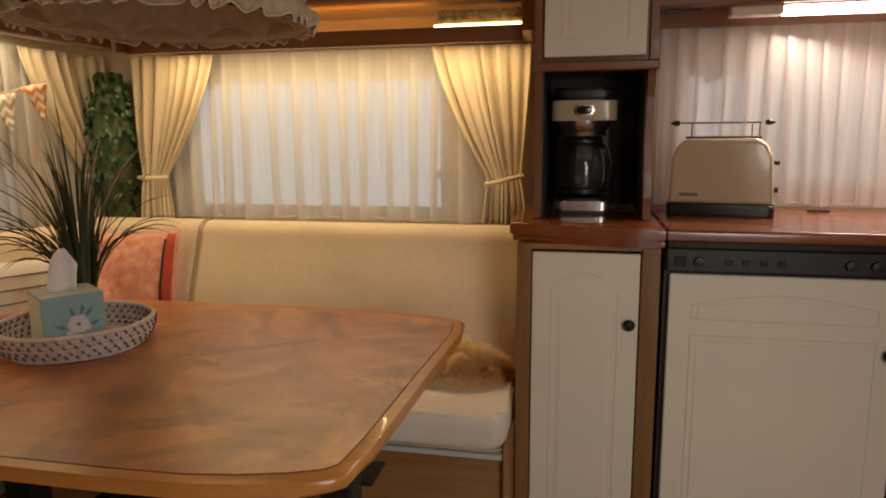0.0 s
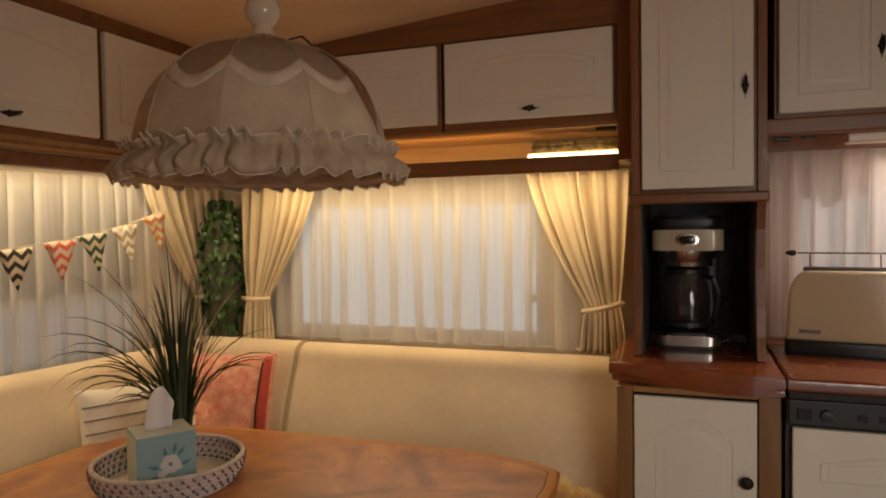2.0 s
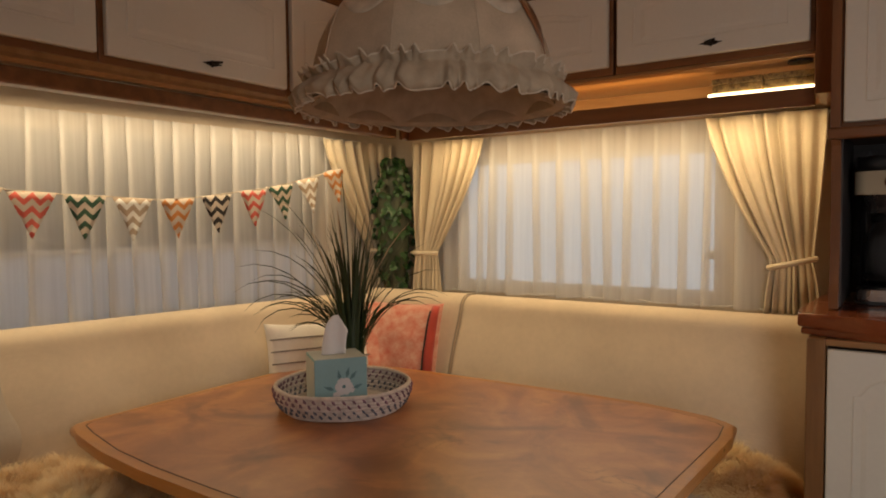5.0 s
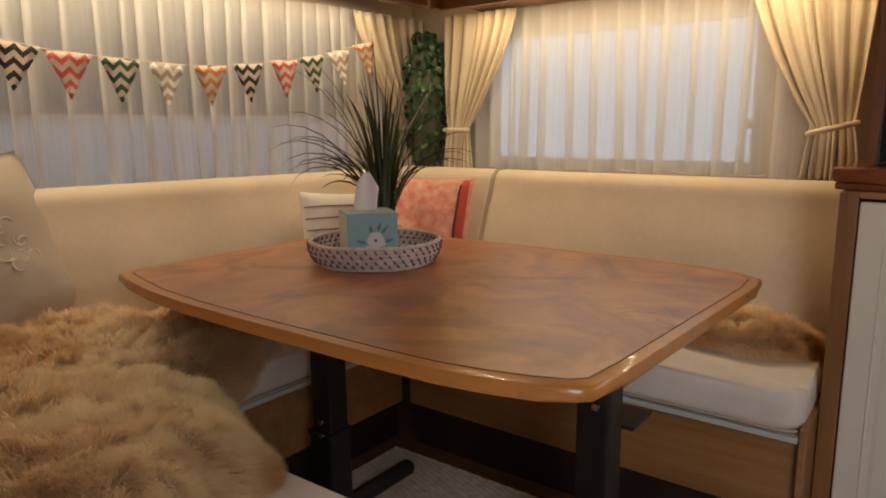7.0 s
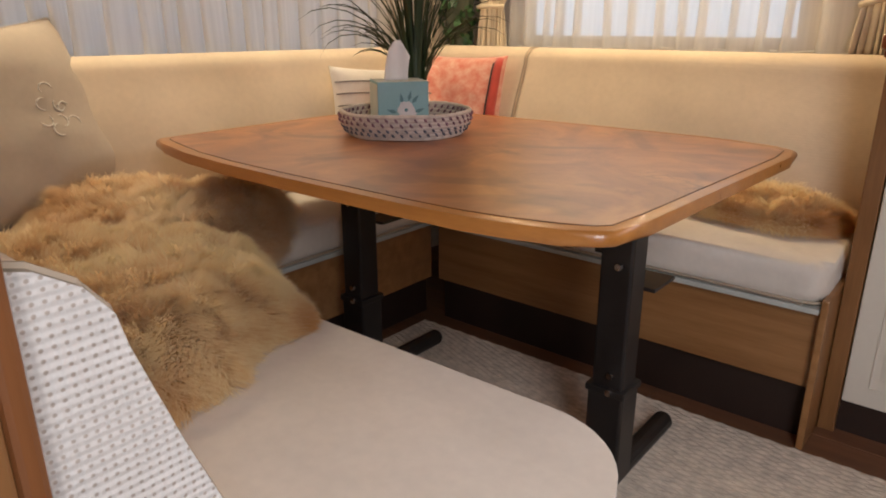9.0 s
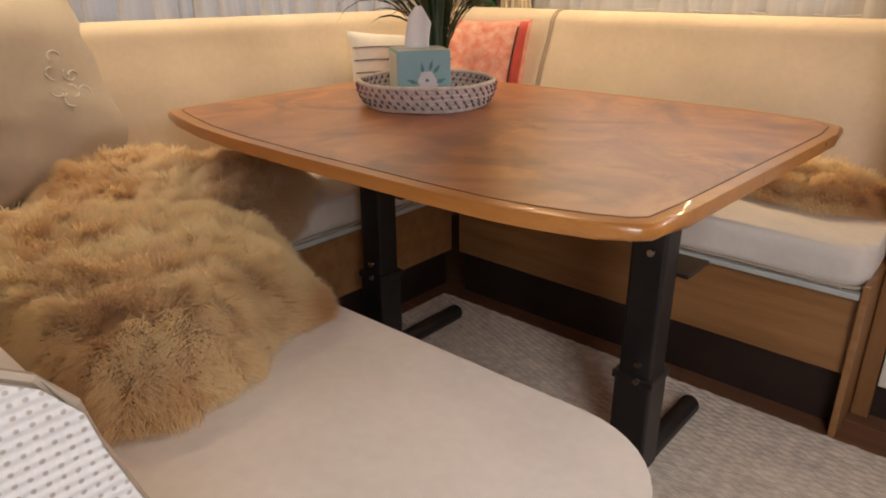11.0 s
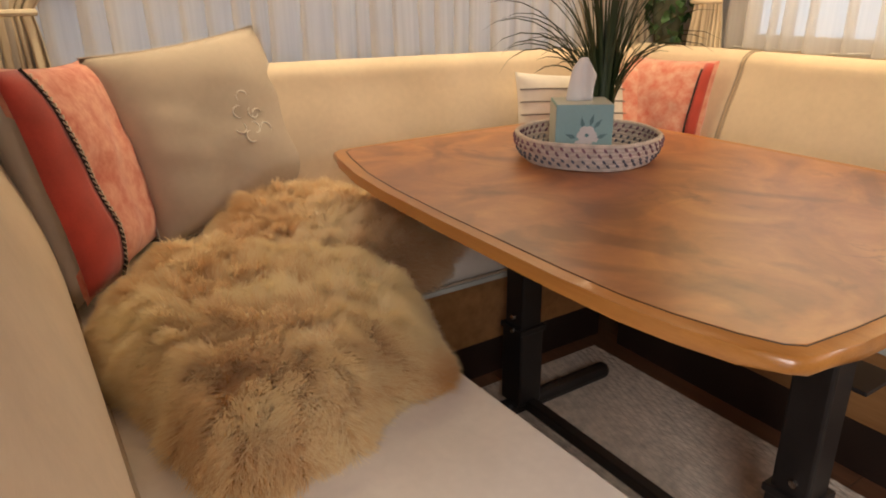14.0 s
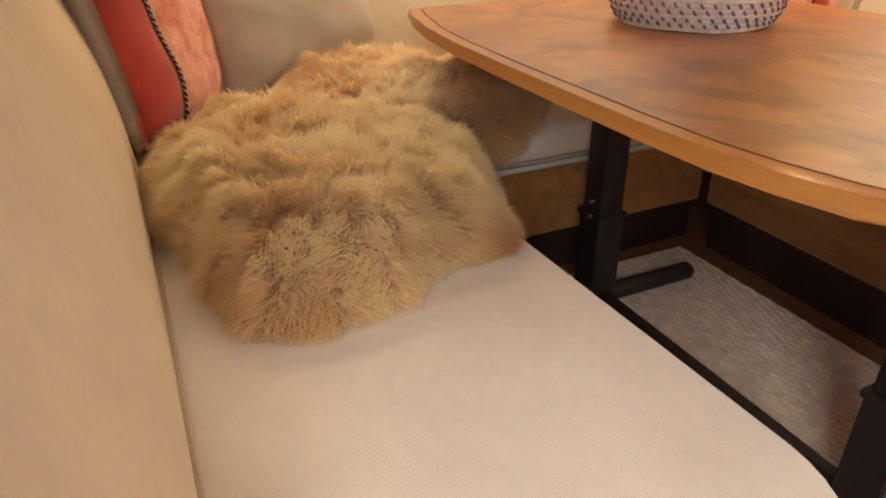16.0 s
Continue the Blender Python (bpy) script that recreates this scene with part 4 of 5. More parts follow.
net(t, (0.470, 2.345), (1.34, 2.345), OUTB, 1.505, 0.965, 0.060, VOILEK, 8, 0.006)


def gathered(v_tie):
    return lambda v: 1.0 if v < v_tie * 0.5 else max(0.35, 1 - 0.75 * math.exp(-((v - v_tie) / 0.13) ** 2))


def drape(spec, place, out, z0, z1, seed, label, band):
    t = thing("curtain", label, "curtain", "sand tied-back curtains")
    ob = cloth("drape", tied(*spec, place, out), z0, z1, 7, 0.020, DRAPE, t, seed, 34, 84, gathered(spec[-1]))
    solid(ob, 0.003)
    vt = spec[-1]
    zt = z0 + (z1 - z0) * vt
    a, b = spec[2], spec[3]
    pts = []
    for k in range(15):
        q = k / 14
        (px, py) = place(a - 0.010 + (b - a + 0.02) * q)
        bulge = 0.030 * math.sin(math.pi * q) + 0.012
        pts.append((px + out[0] * bulge, py + out[1] * bulge, zt + band * (q - 0.5)))
    part("tie_back", tube(pts, 0.0085, 8), DRAPE, t, "twisted sand cord tie-back")
    return t


drape((-1.345, -1.02, -1.335, -1.235, -1.35, -1.215, 0.72), back_line, OUTB, 1.470, 0.865, 11, "sand satin curtain tied back beside the kitchen-side window", 0.0)
drape((-0.225, 0.100, -0.035, 0.070, -0.055, 0.092, 0.745), back_line, OUTB, 1.470, 0.885, 12, "sand satin curtain tied back at the kitchen cupboard", 0.03)
drape((2.03, 2.385, 2.26, 2.375, 2.24, 2.395, 0.70), end_line, OUTE, 1.478, 0.855, 13, "sand satin curtain tied back at the end window's corner", 0.0)
drape((0.20, 0.62, 0.22, 0.36, 0.20, 0.38, 0.70), end_line, OUTE, 1.478, 0.855, 14, "sand satin curtain tied back at the end window's far side", 0.0)

# boxes with a light bar in the open shelf
for x0, x1 in ((-0.170, -0.042), (-0.036, 0.082)):
    t = thing("wooden_box", "small worn gilded wooden box on the lit shelf", "box", "gilded boxes")
    part("body", box(x0, x1, 2.16, 2.22, 1.514, 1.536, 0.002), BOOK, t)
    part("lid", box(x0 - 0.001, x1 + 0.001, 2.158, 2.222, 1.5375, 1.553, 0.002), BOOK, t)
t = thing("led_bar", "glowing warm LED bar on the open shelf", "lamp")
part("diffuser", box(-0.180, 0.086, 2.152, 2.228, 1.4975, 1.512, 0.003), LED, t)
t = thing("downlight", "small round dark downlight under the locker", "lamp")
part("ring", lathe([(0.0, 0), (0.030, 0.0), (0.030, 0.006), (0.0, 0.006)], (0.050, 2.155, 1.571), 24, sx=1.0), IRON, t)

# scalloped plaque hanging at the end lockers
pq = thing("wall_plaque", "dark wooden plaque with a pale scalloped frame hanging from the valance", "plaque")
pts = []
for k in range(64):
    a = k * math.tau / 64
    r = 0.098 + 0.012 * abs(math.cos(3 * a)) ** 0.7
    sq = max(abs(math.cos(a)), abs(math.sin(a)))
    pts.append((r * math.cos(a) / sq ** 0.55, r * 0.80 * math.sin(a) / sq ** 0.55))
for nm, f, x0, x1, mt in (("frame", 1.0, 0.0, 0.010, PIPE), ("panel", 0.86, 0.008, 0.013, DARKOAK)):
    smooth(part(nm, prism([(x * f, y * f) for x, y in pts], x0, x1, 0.003), mt, pq)).matrix_basis = pose(-1.203, 0.635, 1.385, 90, 0, 90)

# ---- pendant lamp ----
LX, LY = -0.518, 1.296
lamp = thing("pendant_lamp", "dome pendant lamp in gathered grey-white cotton with a ruffled hem, unlit", "lamp")
GORES = 10


def between(a):
    """0 on a stay of the shade, 1 midway between two."""
    return abs(math.sin(a * GORES / 2))


def gore(a, i):
    """The stays of the shade pull the cloth in between them."""
    return (1.0 - 0.045 * between(a) * min(1, i / 4), 0.0)


DOME = [(0.026, 1.672), (0.050, 1.669), (0.085, 1.660), (0.126, 1.645), (0.161, 1.624), (0.190, 1.598), (0.212, 1.568), (0.228, 1.534), (0.238, 1.500), (0.244, 1.470), (0.248, 1.435), (0.251, 1.405)]
smooth(part("shade", lathe(DOME, (LX, LY, 0.0), 180, gore), SHADENET, lamp, "thin beige net of the upper dome"), 80)


def on_dome(z):
    return float(np.interp(z, [p[1] for p in DOME[::-1]], [p[0] for p in DOME[::-1]]))


def hung(z, a, proud):
    """A point's radius on the dome at height z, and the swag's sag between the stays."""
    return on_dome(z) * (proud - 0.045 * between(a) * min(1, (1.672 - z) / 0.03))


def swag_part(name, heights, proud, mat, label):
    def wob(a, i):
        sag = (0.012 - 0.036 * between(a)) * max(0.0, min(1.0, (heights[i] - 1.50) / 0.06))
        return (hung(heights[i] + sag, a, proud) / on_dome(heights[i]), sag)
    ob = smooth(part(name, lathe([(on_dome(z), z) for z in heights], (LX, LY, 0.0), 180, wob), mat, lamp, label), 80)
    return solid(ob, 0.0015)


swag_part("lace_skirt", (1.586, 1.576, 1.560, 1.534, 1.500, 1.470, 1.435, 1.408), 1.008, SHEERCOT, "lace panels with a swagged upper edge")
swag_part("swag_band", (1.592, 1.584, 1.575, 1.566), 1.014, HEM, "white swagged band")
for k in range(GORES):
    a = k * math.tau / GORES
    part("seam", tube([(LX + math.cos(a) * r * 1.010, LY + math.sin(a) * r * 1.010, z + 0.001) for r, z in DOME[1:]], 0.0014, 6), SHEERCOT, lamp)
for k in range(36):
    a = (k + 0.3 * math.sin(k * 2.3)) * math.tau / 36
    part("pleat", tube([(LX + math.cos(a) * r, LY + math.sin(a) * r, z) for r, z in ((0.024, 1.682), (0.045, 1.672), (0.075, 1.662), (0.10 + 0.012 * math.sin(k * 1.7), 1.650))], 0.0042, 6, (0.8, 1, 0.7, 0.15)), SHEERCOT, lamp)
# a dark strip over one stay stands for the shaded inside of gaping cloth
seam_strip = []
for i in range(13):
    q = i / 12
    z = 1.640 - 0.165 * q
    half_w = 0.021 * math.sin(math.pi * min(1.0, 0.08 + q)) ** 0.8
    for sgn in (-1, 1):
        a = radians(-1 + 3 * q) + sgn * half_w / max(0.1, on_dome(z))
        seam_strip.append((LX + math.cos(a) * on_dome(z) * 1.018, LY + math.sin(a) * on_dome(z) * 1.018, z))
solid(raw("open_seam", seam_strip, [(2 * i, 2 * i + 1, 2 * i + 3, 2 * i + 2) for i in range(12)], DARKOAKV, lamp, "dark strip painted in for the unlit inside of a gaping seam", smooth=True), 0.002)


def ruffle(seed, amp, lift):
    rnd = random.Random(seed)
    f = [rnd.uniform(0, 6.28) for _ in range(5)]

    def wob(a, i):
        k = (1.0, 0.75, 0.25, 0.30, 0.65, 1.0, 1.0)[i]
        w = 44 * a + f[0] + 1.5 * math.sin(11 * a + f[1]) + 1.2 * math.sin(19 * a + f[2])
        if i > 2:
            w = 36 * a + f[3] + 1.7 * math.sin(9 * a + f[4]) + 1.2 * math.sin(16 * a + f[1]) + 0.35 * i
        s = math.sin(w) + 0.55 * math.sin(2 * w + 0.8) + 0.3 * math.sin(57 * a + f[2])
        return (1 + amp * s * k, lift * k * (math.sin(w + 1.4) + 0.4 * math.sin(2 * w)))
    return wob


RUF = ruffle(4, 0.026, 0.0058)
RP = [(0.262, 1.458), (0.259, 1.452), (0.253, 1.443), (0.262, 1.434), (0.276, 1.420), (0.282, 1.406), (0.276, 1.394)]
ob = smooth(part("ruffle", lathe(RP, (LX, LY, 0.0), 720, RUF), SHADE, lamp, "gathered ruffle along the hem"), 80)
solid(ob, 0.0016)
for i in (0, 6):
    edge = []
    for k in range(721):
        a = k * math.tau / 720
        sc, dz = RUF(a, i)
        edge.append((LX + RP[i][0] * sc * math.cos(a), LY + RP[i][0] * sc * math.sin(a), RP[i][1] + dz))
    part("hem_edge", tube(edge, 0.0017, 5), HEM, lamp, "paler stitched edge of the ruffle")
smooth(part("lining", lathe([(0.270, 1.398), (0.250, 1.402), (0.236, 1.43), (0.18, 1.55), (0.08, 1.63), (0.01, 1.635)], (LX, LY, 0.0), 96), SHADE, lamp), 80)
smooth(part("ball", lathe([(0.0, 0), (0.028, 0.002), (0.030, 0.010), (0.021, 0.020), (0.019, 0.030), (0.026, 0.038), (0.034, 0.050), (0.036, 0.062), (0.032, 0.077), (0.020, 0.088), (0.008, 0.092), (0.0, 0.092)], (LX + 0.003, LY, 1.672), 28), PORC, lamp, "white turned porcelain ball"), 50)
part("rod", tube([(LX + 0.003, LY, 1.76), (LX + 0.003, LY, 1.93)], 0.005, 10), IRON, lamp)
smooth(part("ceiling_rose", lathe([(0.045, 0.0), (0.04, -0.018), (0.012, -0.03), (0.0, -0.03)], (LX + 0.003, LY, 1.928), 24), PORC, lamp))
part("cord", tube([(LX + 0.03, LY + 0.02, 1.675), (LX + 0.06, LY + 0.05, 1.69), (LX + 0.08, LY + 0.08, 1.665)], 0.002, 6), IRON, lamp)

# ---- coffee machine ----
cm = thing("coffee_machine", "cream and black filter coffee machine with glass jug", "coffee machine")
CX, CY = 0.272, 2.215
part("base", prism(rounded(CX - 0.088, CX + 0.088, CY - 0.105, CY + 0.11, 0.03), 0.951, 0.960, 0.003), BLKPL, cm)
part("base_band", prism(rounded(CX - 0.085, CX + 0.085, CY - 0.108, CY + 0.10, 0.03), 0.960, 0.988, 0.003), STEEL, cm, "polished steel base band")
part("hot_plate", prism(rounded(CX - 0.075, CX + 0.075, CY - 0.095, CY + 0.06, 0.04), 0.988, 0.994, 0.002), BLKPL, cm)
part("water_tank", box(CX - 0.085, CX + 0.085, CY + 0.02, CY + 0.10, 0.988, 1.215, 0.012), BLKPL, cm)
smooth(part("brew_head", prism(rounded(CX - 0.094, CX + 0.094, CY - 0.108, CY + 0.105, 0.03), 1.222, 1.280, 0.004), CREAMPL, cm, "cream enamel brew head"), 50)
smooth(part("lid", prism(rounded(CX - 0.090, CX + 0.090, CY - 0.10, CY + 0.10, 0.04), 1.280, 1.318, 0.014, 4), BLKPL, cm, "domed black lid"), 50)
smooth(part("badge", prism(rounded(-0.030, 0.030, -0.017, 0.017, 0.016), 0.0, 0.004, 0.001), STEEL, cm, "oval steel badge")).matrix_basis = pose(CX, CY - 0.108, 1.252, 90, 0, 0)
smooth(part("badge_inner", prism(rounded(-0.022, 0.022, -0.011, 0.011, 0.010), 0.0, 0.006, 0.001), COFFEE, cm)).matrix_basis = pose(CX, CY - 0.108, 1.252, 90, 0, 0)
smooth(part("filter_cone", lathe([(0.078, 0.044), (0.076, 0.030), (0.066, 0.012), (0.070, 0.0), (0.0, 0.0)], (CX, CY - 0.02, 1.178), 36), STEEL, cm, "steel filter holder"))
jug = smooth(part("jug", lathe([(0.055, 0.0), (0.062, 0.006), (0.070, 0.04), (0.072, 0.08), (0.066, 0.125), (0.055, 0.155), (0.052, 0.165)], (CX, CY - 0.025, 0.995), 40), GLASS, cm, "clear glass jug"))
solid(jug, 0.0025)
part("jug_lid", lathe([(0.0, 0.014), (0.05, 0.012), (0.058, 0.004), (0.058, -0.006), (0.0, -0.006)], (CX, CY - 0.025, 1.163), 32), BLKPL, jug)
part("jug_band", lathe([(0.071, 0.0), (0.0735, 0.0), (0.0735, 0.012), (0.071, 0.012)], (CX, CY - 0.025, 1.010), 32), BLKPL, jug)
part("jug_handle", tube([(CX + 0.045, CY - 0.06, 1.15), (CX + 0.068, CY - 0.09, 1.145), (CX + 0.078, CY - 0.10, 1.10), (CX + 0.072, CY - 0.095, 1.05), (CX + 0.055, CY - 0.075, 1.025)], 0.008, 10), BLKPL, jug)
part("power_cord", tube([(CX + 0.085, CY + 0.06, 1.09), (CX + 0.115, CY + 0.03, 1.07), (CX + 0.125, CY, 1.02), (CX + 0.110, CY - 0.02, 0.97), (CX + 0.075, CY - 0.03, 0.957)], 0.004, 8), BLKPL, cm)

# ---- toaster ----
to = thing("toaster", "glossy cream toaster on a black base with a wire bun rack", "toaster", at=(0.664, 2.165, 0.951), turn=-10)
prof = []
for k in range(9):
    a = radians(180 - 90 * k / 8)
    prof.append((-0.083 + 0.050 * math.cos(a), 0.150 + 0.062 * math.sin(a)))
for k in range(9):
    a = radians(90 - 90 * k / 8)
    prof.append((0.083 + 0.050 * math.cos(a), 0.150 + 0.062 * math.sin(a)))
prof = [(-0.138, 0.036)] + prof + [(0.138, 0.036)]
prof = [(x, z + 0.010 * (1 - (x / 0.14) ** 2) * (z > 0.19)) for x, z in prof]
bm = bmesh.new()
fr = [bm.verts.new((x, -0.075, z)) for x, z in prof]
bk = [bm.verts.new((x, 0.075, z)) for x, z in prof]
bm.faces.new(fr), bm.faces.new(bk[::-1])
for i in range(len(prof)):
    bm.faces.new((fr[i], bk[i], bk[(i + 1) % len(prof)], fr[(i + 1) % len(prof)]))
bmesh.ops.recalc_face_normals(bm, faces=bm.faces[:])
bmesh.ops.bevel(bm, geom=[e for e in bm.edges if abs(e.verts[0].co.y - e.verts[1].co.y) < 1e-6], offset=0.013, segments=4, affect="EDGES", profile=0.5)
body = smooth(part("housing", bm, CREAMPL, to, "cream enamelled steel housing"), 50)
smooth(part("base", prism(rounded(-0.142, 0.142, -0.082, 0.082, 0.02), 0.0, 0.036, 0.008), BLKPL, to, "black plastic base"), 50)
for y in (-0.028, 0.028):
    part("slot", box(-0.10, 0.10, y - 0.014, y + 0.014, 0.2175, 0.2235, 0.002), BLACK, to)
part("nameplate", box(-0.108, -0.058, -0.0768, -0.0748, 0.056, 0.066, 0.0005), STRIPEG, to, "small grey nameplate")
for z, r in ((0.150, 0.006), (0.075, 0.008)):
    part("lever", tube([(0.134, -0.02, z), (0.150, -0.02, z)], r, 8), BLKPL, to)
rack = part("bun_rack", tube([(-0.115, 0.0, 0.262), (0.105, 0.0, 0.262)], 0.0024, 6), STEEL, to, "bright wire bun rack")
for x in (-0.085, 0.075, 0.095):
    part("rack_leg", tube([(x, 0, 0.262), (x, 0.0, 0.222)], 0.0018, 6), STEEL, rack)
for k in range(14):
    x = -0.10 + k * 0.0148
    part("rack_wire", tube([(x, -0.03, 0.264), (x, 0.03, 0.264)], 0.0012, 5), STEEL, rack)
for x, s in ((-0.118, -1), (0.108, 1)):
    part("rack_grip", tube([(x, 0, 0.262), (x + s * 0.010, 0, 0.262), (x + s * 0.022, 0, 0.262), (x + s * 0.026, 0, 0.262)], 0.009, 10, (0.7, 1, 0.5, 0.3)), BLKPL, rack)
t = thing("worktop_clip", "small flat dark fitting lying on the worktop", "fitting")
part("plate", box(0.93, 0.99, 2.25, 2.27, 0.951, 0.956, 0.002), IRON, t)

# ---- things on the table ----
TX, TY, TZ = -0.879, 1.402, 0.7042
bk_ = thing("woven_tray", "oval woven rope tray with violet and navy patterned rim", "tray")
part("bottom", lathe([(0.0, 0.0), (0.139, 0.0), (0.149, 0.006), (0.0, 0.007)], (TX, TY, TZ), 48), BASKET, bk_)
for j in range(7):
    z, r = TZ + 0.006 + j * 0.0088, 0.140 + 0.026 * math.sin(min(1, (j + 1) / 6) * 1.5)
    pts = [(TX + r * math.cos(a), TY + r * math.sin(a), z + 0.001 * math.sin(5 * a + j)) for a in [k * math.tau / 64 for k in range(65)]]
    part("coil", tube(pts, 0.0058, 8), BASKET, bk_)
for j, (z, mat) in enumerate(((0.052, PURPLE), (0.040, PURPLE), (0.026, NAVY), (0.015, NAVY))):
    r = 0.140 + 0.026 * math.sin(min(1, ((z - 0.006) / 0.0088 + 1) / 6) * 1.5)
    bm = bmesh.new()
    for k in range(46):
        a = (k + 0.5 * (j % 2)) * math.tau / 46
        c, s = math.cos(a), math.sin(a)
        tube([(TX + c * (r + 0.0055) - s * 0.004, TY + s * (r + 0.0055) + c * 0.004, TZ + z - 0.004), (TX + c * (r + 0.0072), TY + s * (r + 0.0072), TZ + z), (TX + c * (r + 0.0055) + s * 0.003, TY + s * (r + 0.0055) - c * 0.003, TZ + z + 0.004)], 0.0033, 5, (0.6, 1, 0.6), bm)
        tube([(TX + c * (r - 0.0055) - s * 0.004, TY + s * (r - 0.0055) + c * 0.004, TZ + z - 0.004), (TX + c * (r - 0.0072), TY + s * (r - 0.0072), TZ + z), (TX + c * (r - 0.0055) + s * 0.003, TY + s * (r - 0.0055) - c * 0.003, TZ + z + 0.004)], 0.0033, 5, (0.6, 1, 0.6), bm)
    part("woven_stitch", bm, mat, bk_, "dark stitches woven through the coil")

tx = thing("tissue_box", "pale aqua tissue cube with a printed white flower", "tissue box", at=(-0.876, 1.374, TZ + 0.0075), turn=55)
part("carton", box(-0.064, 0.064, -0.058, 0.058, 0, 0.128, 0.002), AQUA, tx)
part("side_print", box(-0.0648, -0.0638, -0.056, 0.056, 0.002, 0.122), AQUAL, tx)
part("top_print", box(-0.062, 0.062, -0.056, 0.056, 0.1278, 0.1286), AQUAL, tx)
bm = bmesh.new()
for cx, cz, r, n in ((0.006, 0.060, 0.021, 6), (-0.012, 0.040, 0.009, 5), (0.025, 0.052, 0.008, 5)):
    for k in range(n):
        a = k * math.tau / n
        bmesh.ops.create_circle(bm, cap_ends=True, segments=10, radius=r * 0.52, matrix=pose(cx + math.cos(a) * r * 0.55, -0.0588 - 0.0002 * k, cz + math.sin(a) * r * 0.55, 90, 0, 0))
tagged(part("flower_print", bm, FLOWER, tx), kind="stuff")
bm = bmesh.new()
bmesh.ops.create_circle(bm, cap_ends=True, segments=10, radius=0.0045, matrix=pose(0.006, -0.0606, 0.060, 90, 0, 0))
for cx, cz, a in ((-0.030, 0.058, 160), (0.040, 0.058, 20), (0.016, 0.094, 75), (-0.032, 0.032, 200), (0.010, 0.020, 260), (0.030, 0.086, 50), (-0.005, 0.088, 100)):
    q = [(-0.014, 0), (-0.003, 0.005), (0.014, 0), (-0.003, -0.005)]
    ca, sa = math.cos(radians(a)), math.sin(radians(a))
    bm.faces.new([bm.verts.new((cx + px * ca - pz * sa, -0.0590, cz + px * sa + pz * ca)) for px, pz in q])
tagged(part("leaf_print", bm, FLOWERG, tx), kind="stuff")
rnd = random.Random(5)
vs, fs = [], []
for j in range(9):
    v = j / 8
    for i in range(17):
        u = i / 16 * 2 - 1
        wdt = 0.030 * (1 - 0.10 * v) * (1 if v < 0.8 else 1 - (v - 0.8) * 2.0)
        vs.append((u * wdt - 0.006 + 0.004 * v + 0.012 * v * v, 0.004 * math.sin(u * 4 + 2 * v) + 0.008 * v, 0.126 + 0.098 * v - 0.030 * max(0, u) * v * v))
for j in range(8):
    for i in range(16):
        a = j * 17 + i
        fs.append((a, a + 1, a + 18, a + 17))
solid(raw("tissue", vs, fs, PAPER, tx, "white paper tissue standing out", smooth=True), 0.001)

# grassy pot plant behind the tissue box
gp = thing("grass_plant", "potted ornamental grass with long arching green blades", "plant", at=(-0.915, 1.480, TZ + 0.0075))
smooth(part("pot", lathe([(0.0, 0), (0.024, 0), (0.030, 0.05), (0.032, 0.070), (0.028, 0.070), (0.026, 0.065), (0.0, 0.065)], (0, 0, 0), 24), BLKPL, gp, "small dark pot"))


def blade(seed, length, lean, az, width, mat, bend=1.0):
    rnd = random.Random(seed)
    n = 9
    vs, fs = [], []
    r0 = rnd.uniform(0.0, 0.028)
    ox, oy = math.cos(az) * r0, math.sin(az) * r0
    px, pz, ang = 0.0, 0.070, radians(89 - lean * 0.15)
    tw = rnd.uniform(-0.5, 0.5)
    for k in range(n + 1):
        t = k / n
        w = width * (1 - t) ** 0.55 * min(1, 0.6 + t * 3) / 2 if t < 1 else 0.0002
        ca, sa = math.cos(az + 0.10 * tw * t), math.sin(az + 0.10 * tw * t)
        x, y = ox + px * ca, oy + px * sa
        vs += [(x - sa * w, y + ca * w, pz), (x + 0.0, y, pz - w * 1.3), (x + sa * w, y - ca * w, pz)]
        ang -= radians(lean) * bend * (0.12 + 1.9 * t) / n * 1.2
        px += math.cos(ang) * length / n
        pz += math.sin(ang) * length / n
    for k in range(n):
        for s in (0, 1):
            a = 3 * k + s
            fs.append((a, a + 1, a + 4, a + 3))
    return raw("blade", vs, fs, mat, gp, smooth=True)


rnd = random.Random(21)
for k in range(88):
    az = rnd.uniform(0, math.tau)
    blade(100 + k, 0.18 + 0.27 * rnd.random(), 7 + 42 * rnd.random() ** 1.3, az, rnd.uniform(0.007, 0.012), BLADE)
for k in range(20):
    az = 3.75 + rnd.gauss(0, 0.6) if k % 5 else 0.65 + rnd.gauss(0, 0.6)
    blade(200 + k, 0.22 + 0.16 * rnd.random(), 50 + 45 * rnd.random(), az, rnd.uniform(0.007, 0.010), BLADE)
for k, (L, ln, az) in enumerate(((0.43, 92, 3.8), (0.42, 84, 3.5), (0.44, 76, 3.7), (0.40, 100, 4.0), (0.45, 66, 3.6), (0.36, 110, 4.2), (0.34, 92, 0.7), (0.34, 80, 0.3), (0.52, 24, 0.7), (0.54, 16, 2.6), (0.52, 38, 3.5), (0.53, 28, 0.4), (0.50, 44, 3.9), (0.38, 70, 0.9))):
    blade(300 + k, L, ln, az, 0.0080, BLADE)
for k, (L, ln, az, w) in enumerate(((0.43, 34, 0.6, 0.018), (0.43, 10, 2.9, 0.024), (0.40, 22, 3.7, 0.020), (0.41, 14, 1.2, 0.022))):
    tagged(blade(400 + k, L, ln, az, w, DRYBLADE), "dry beige blade")

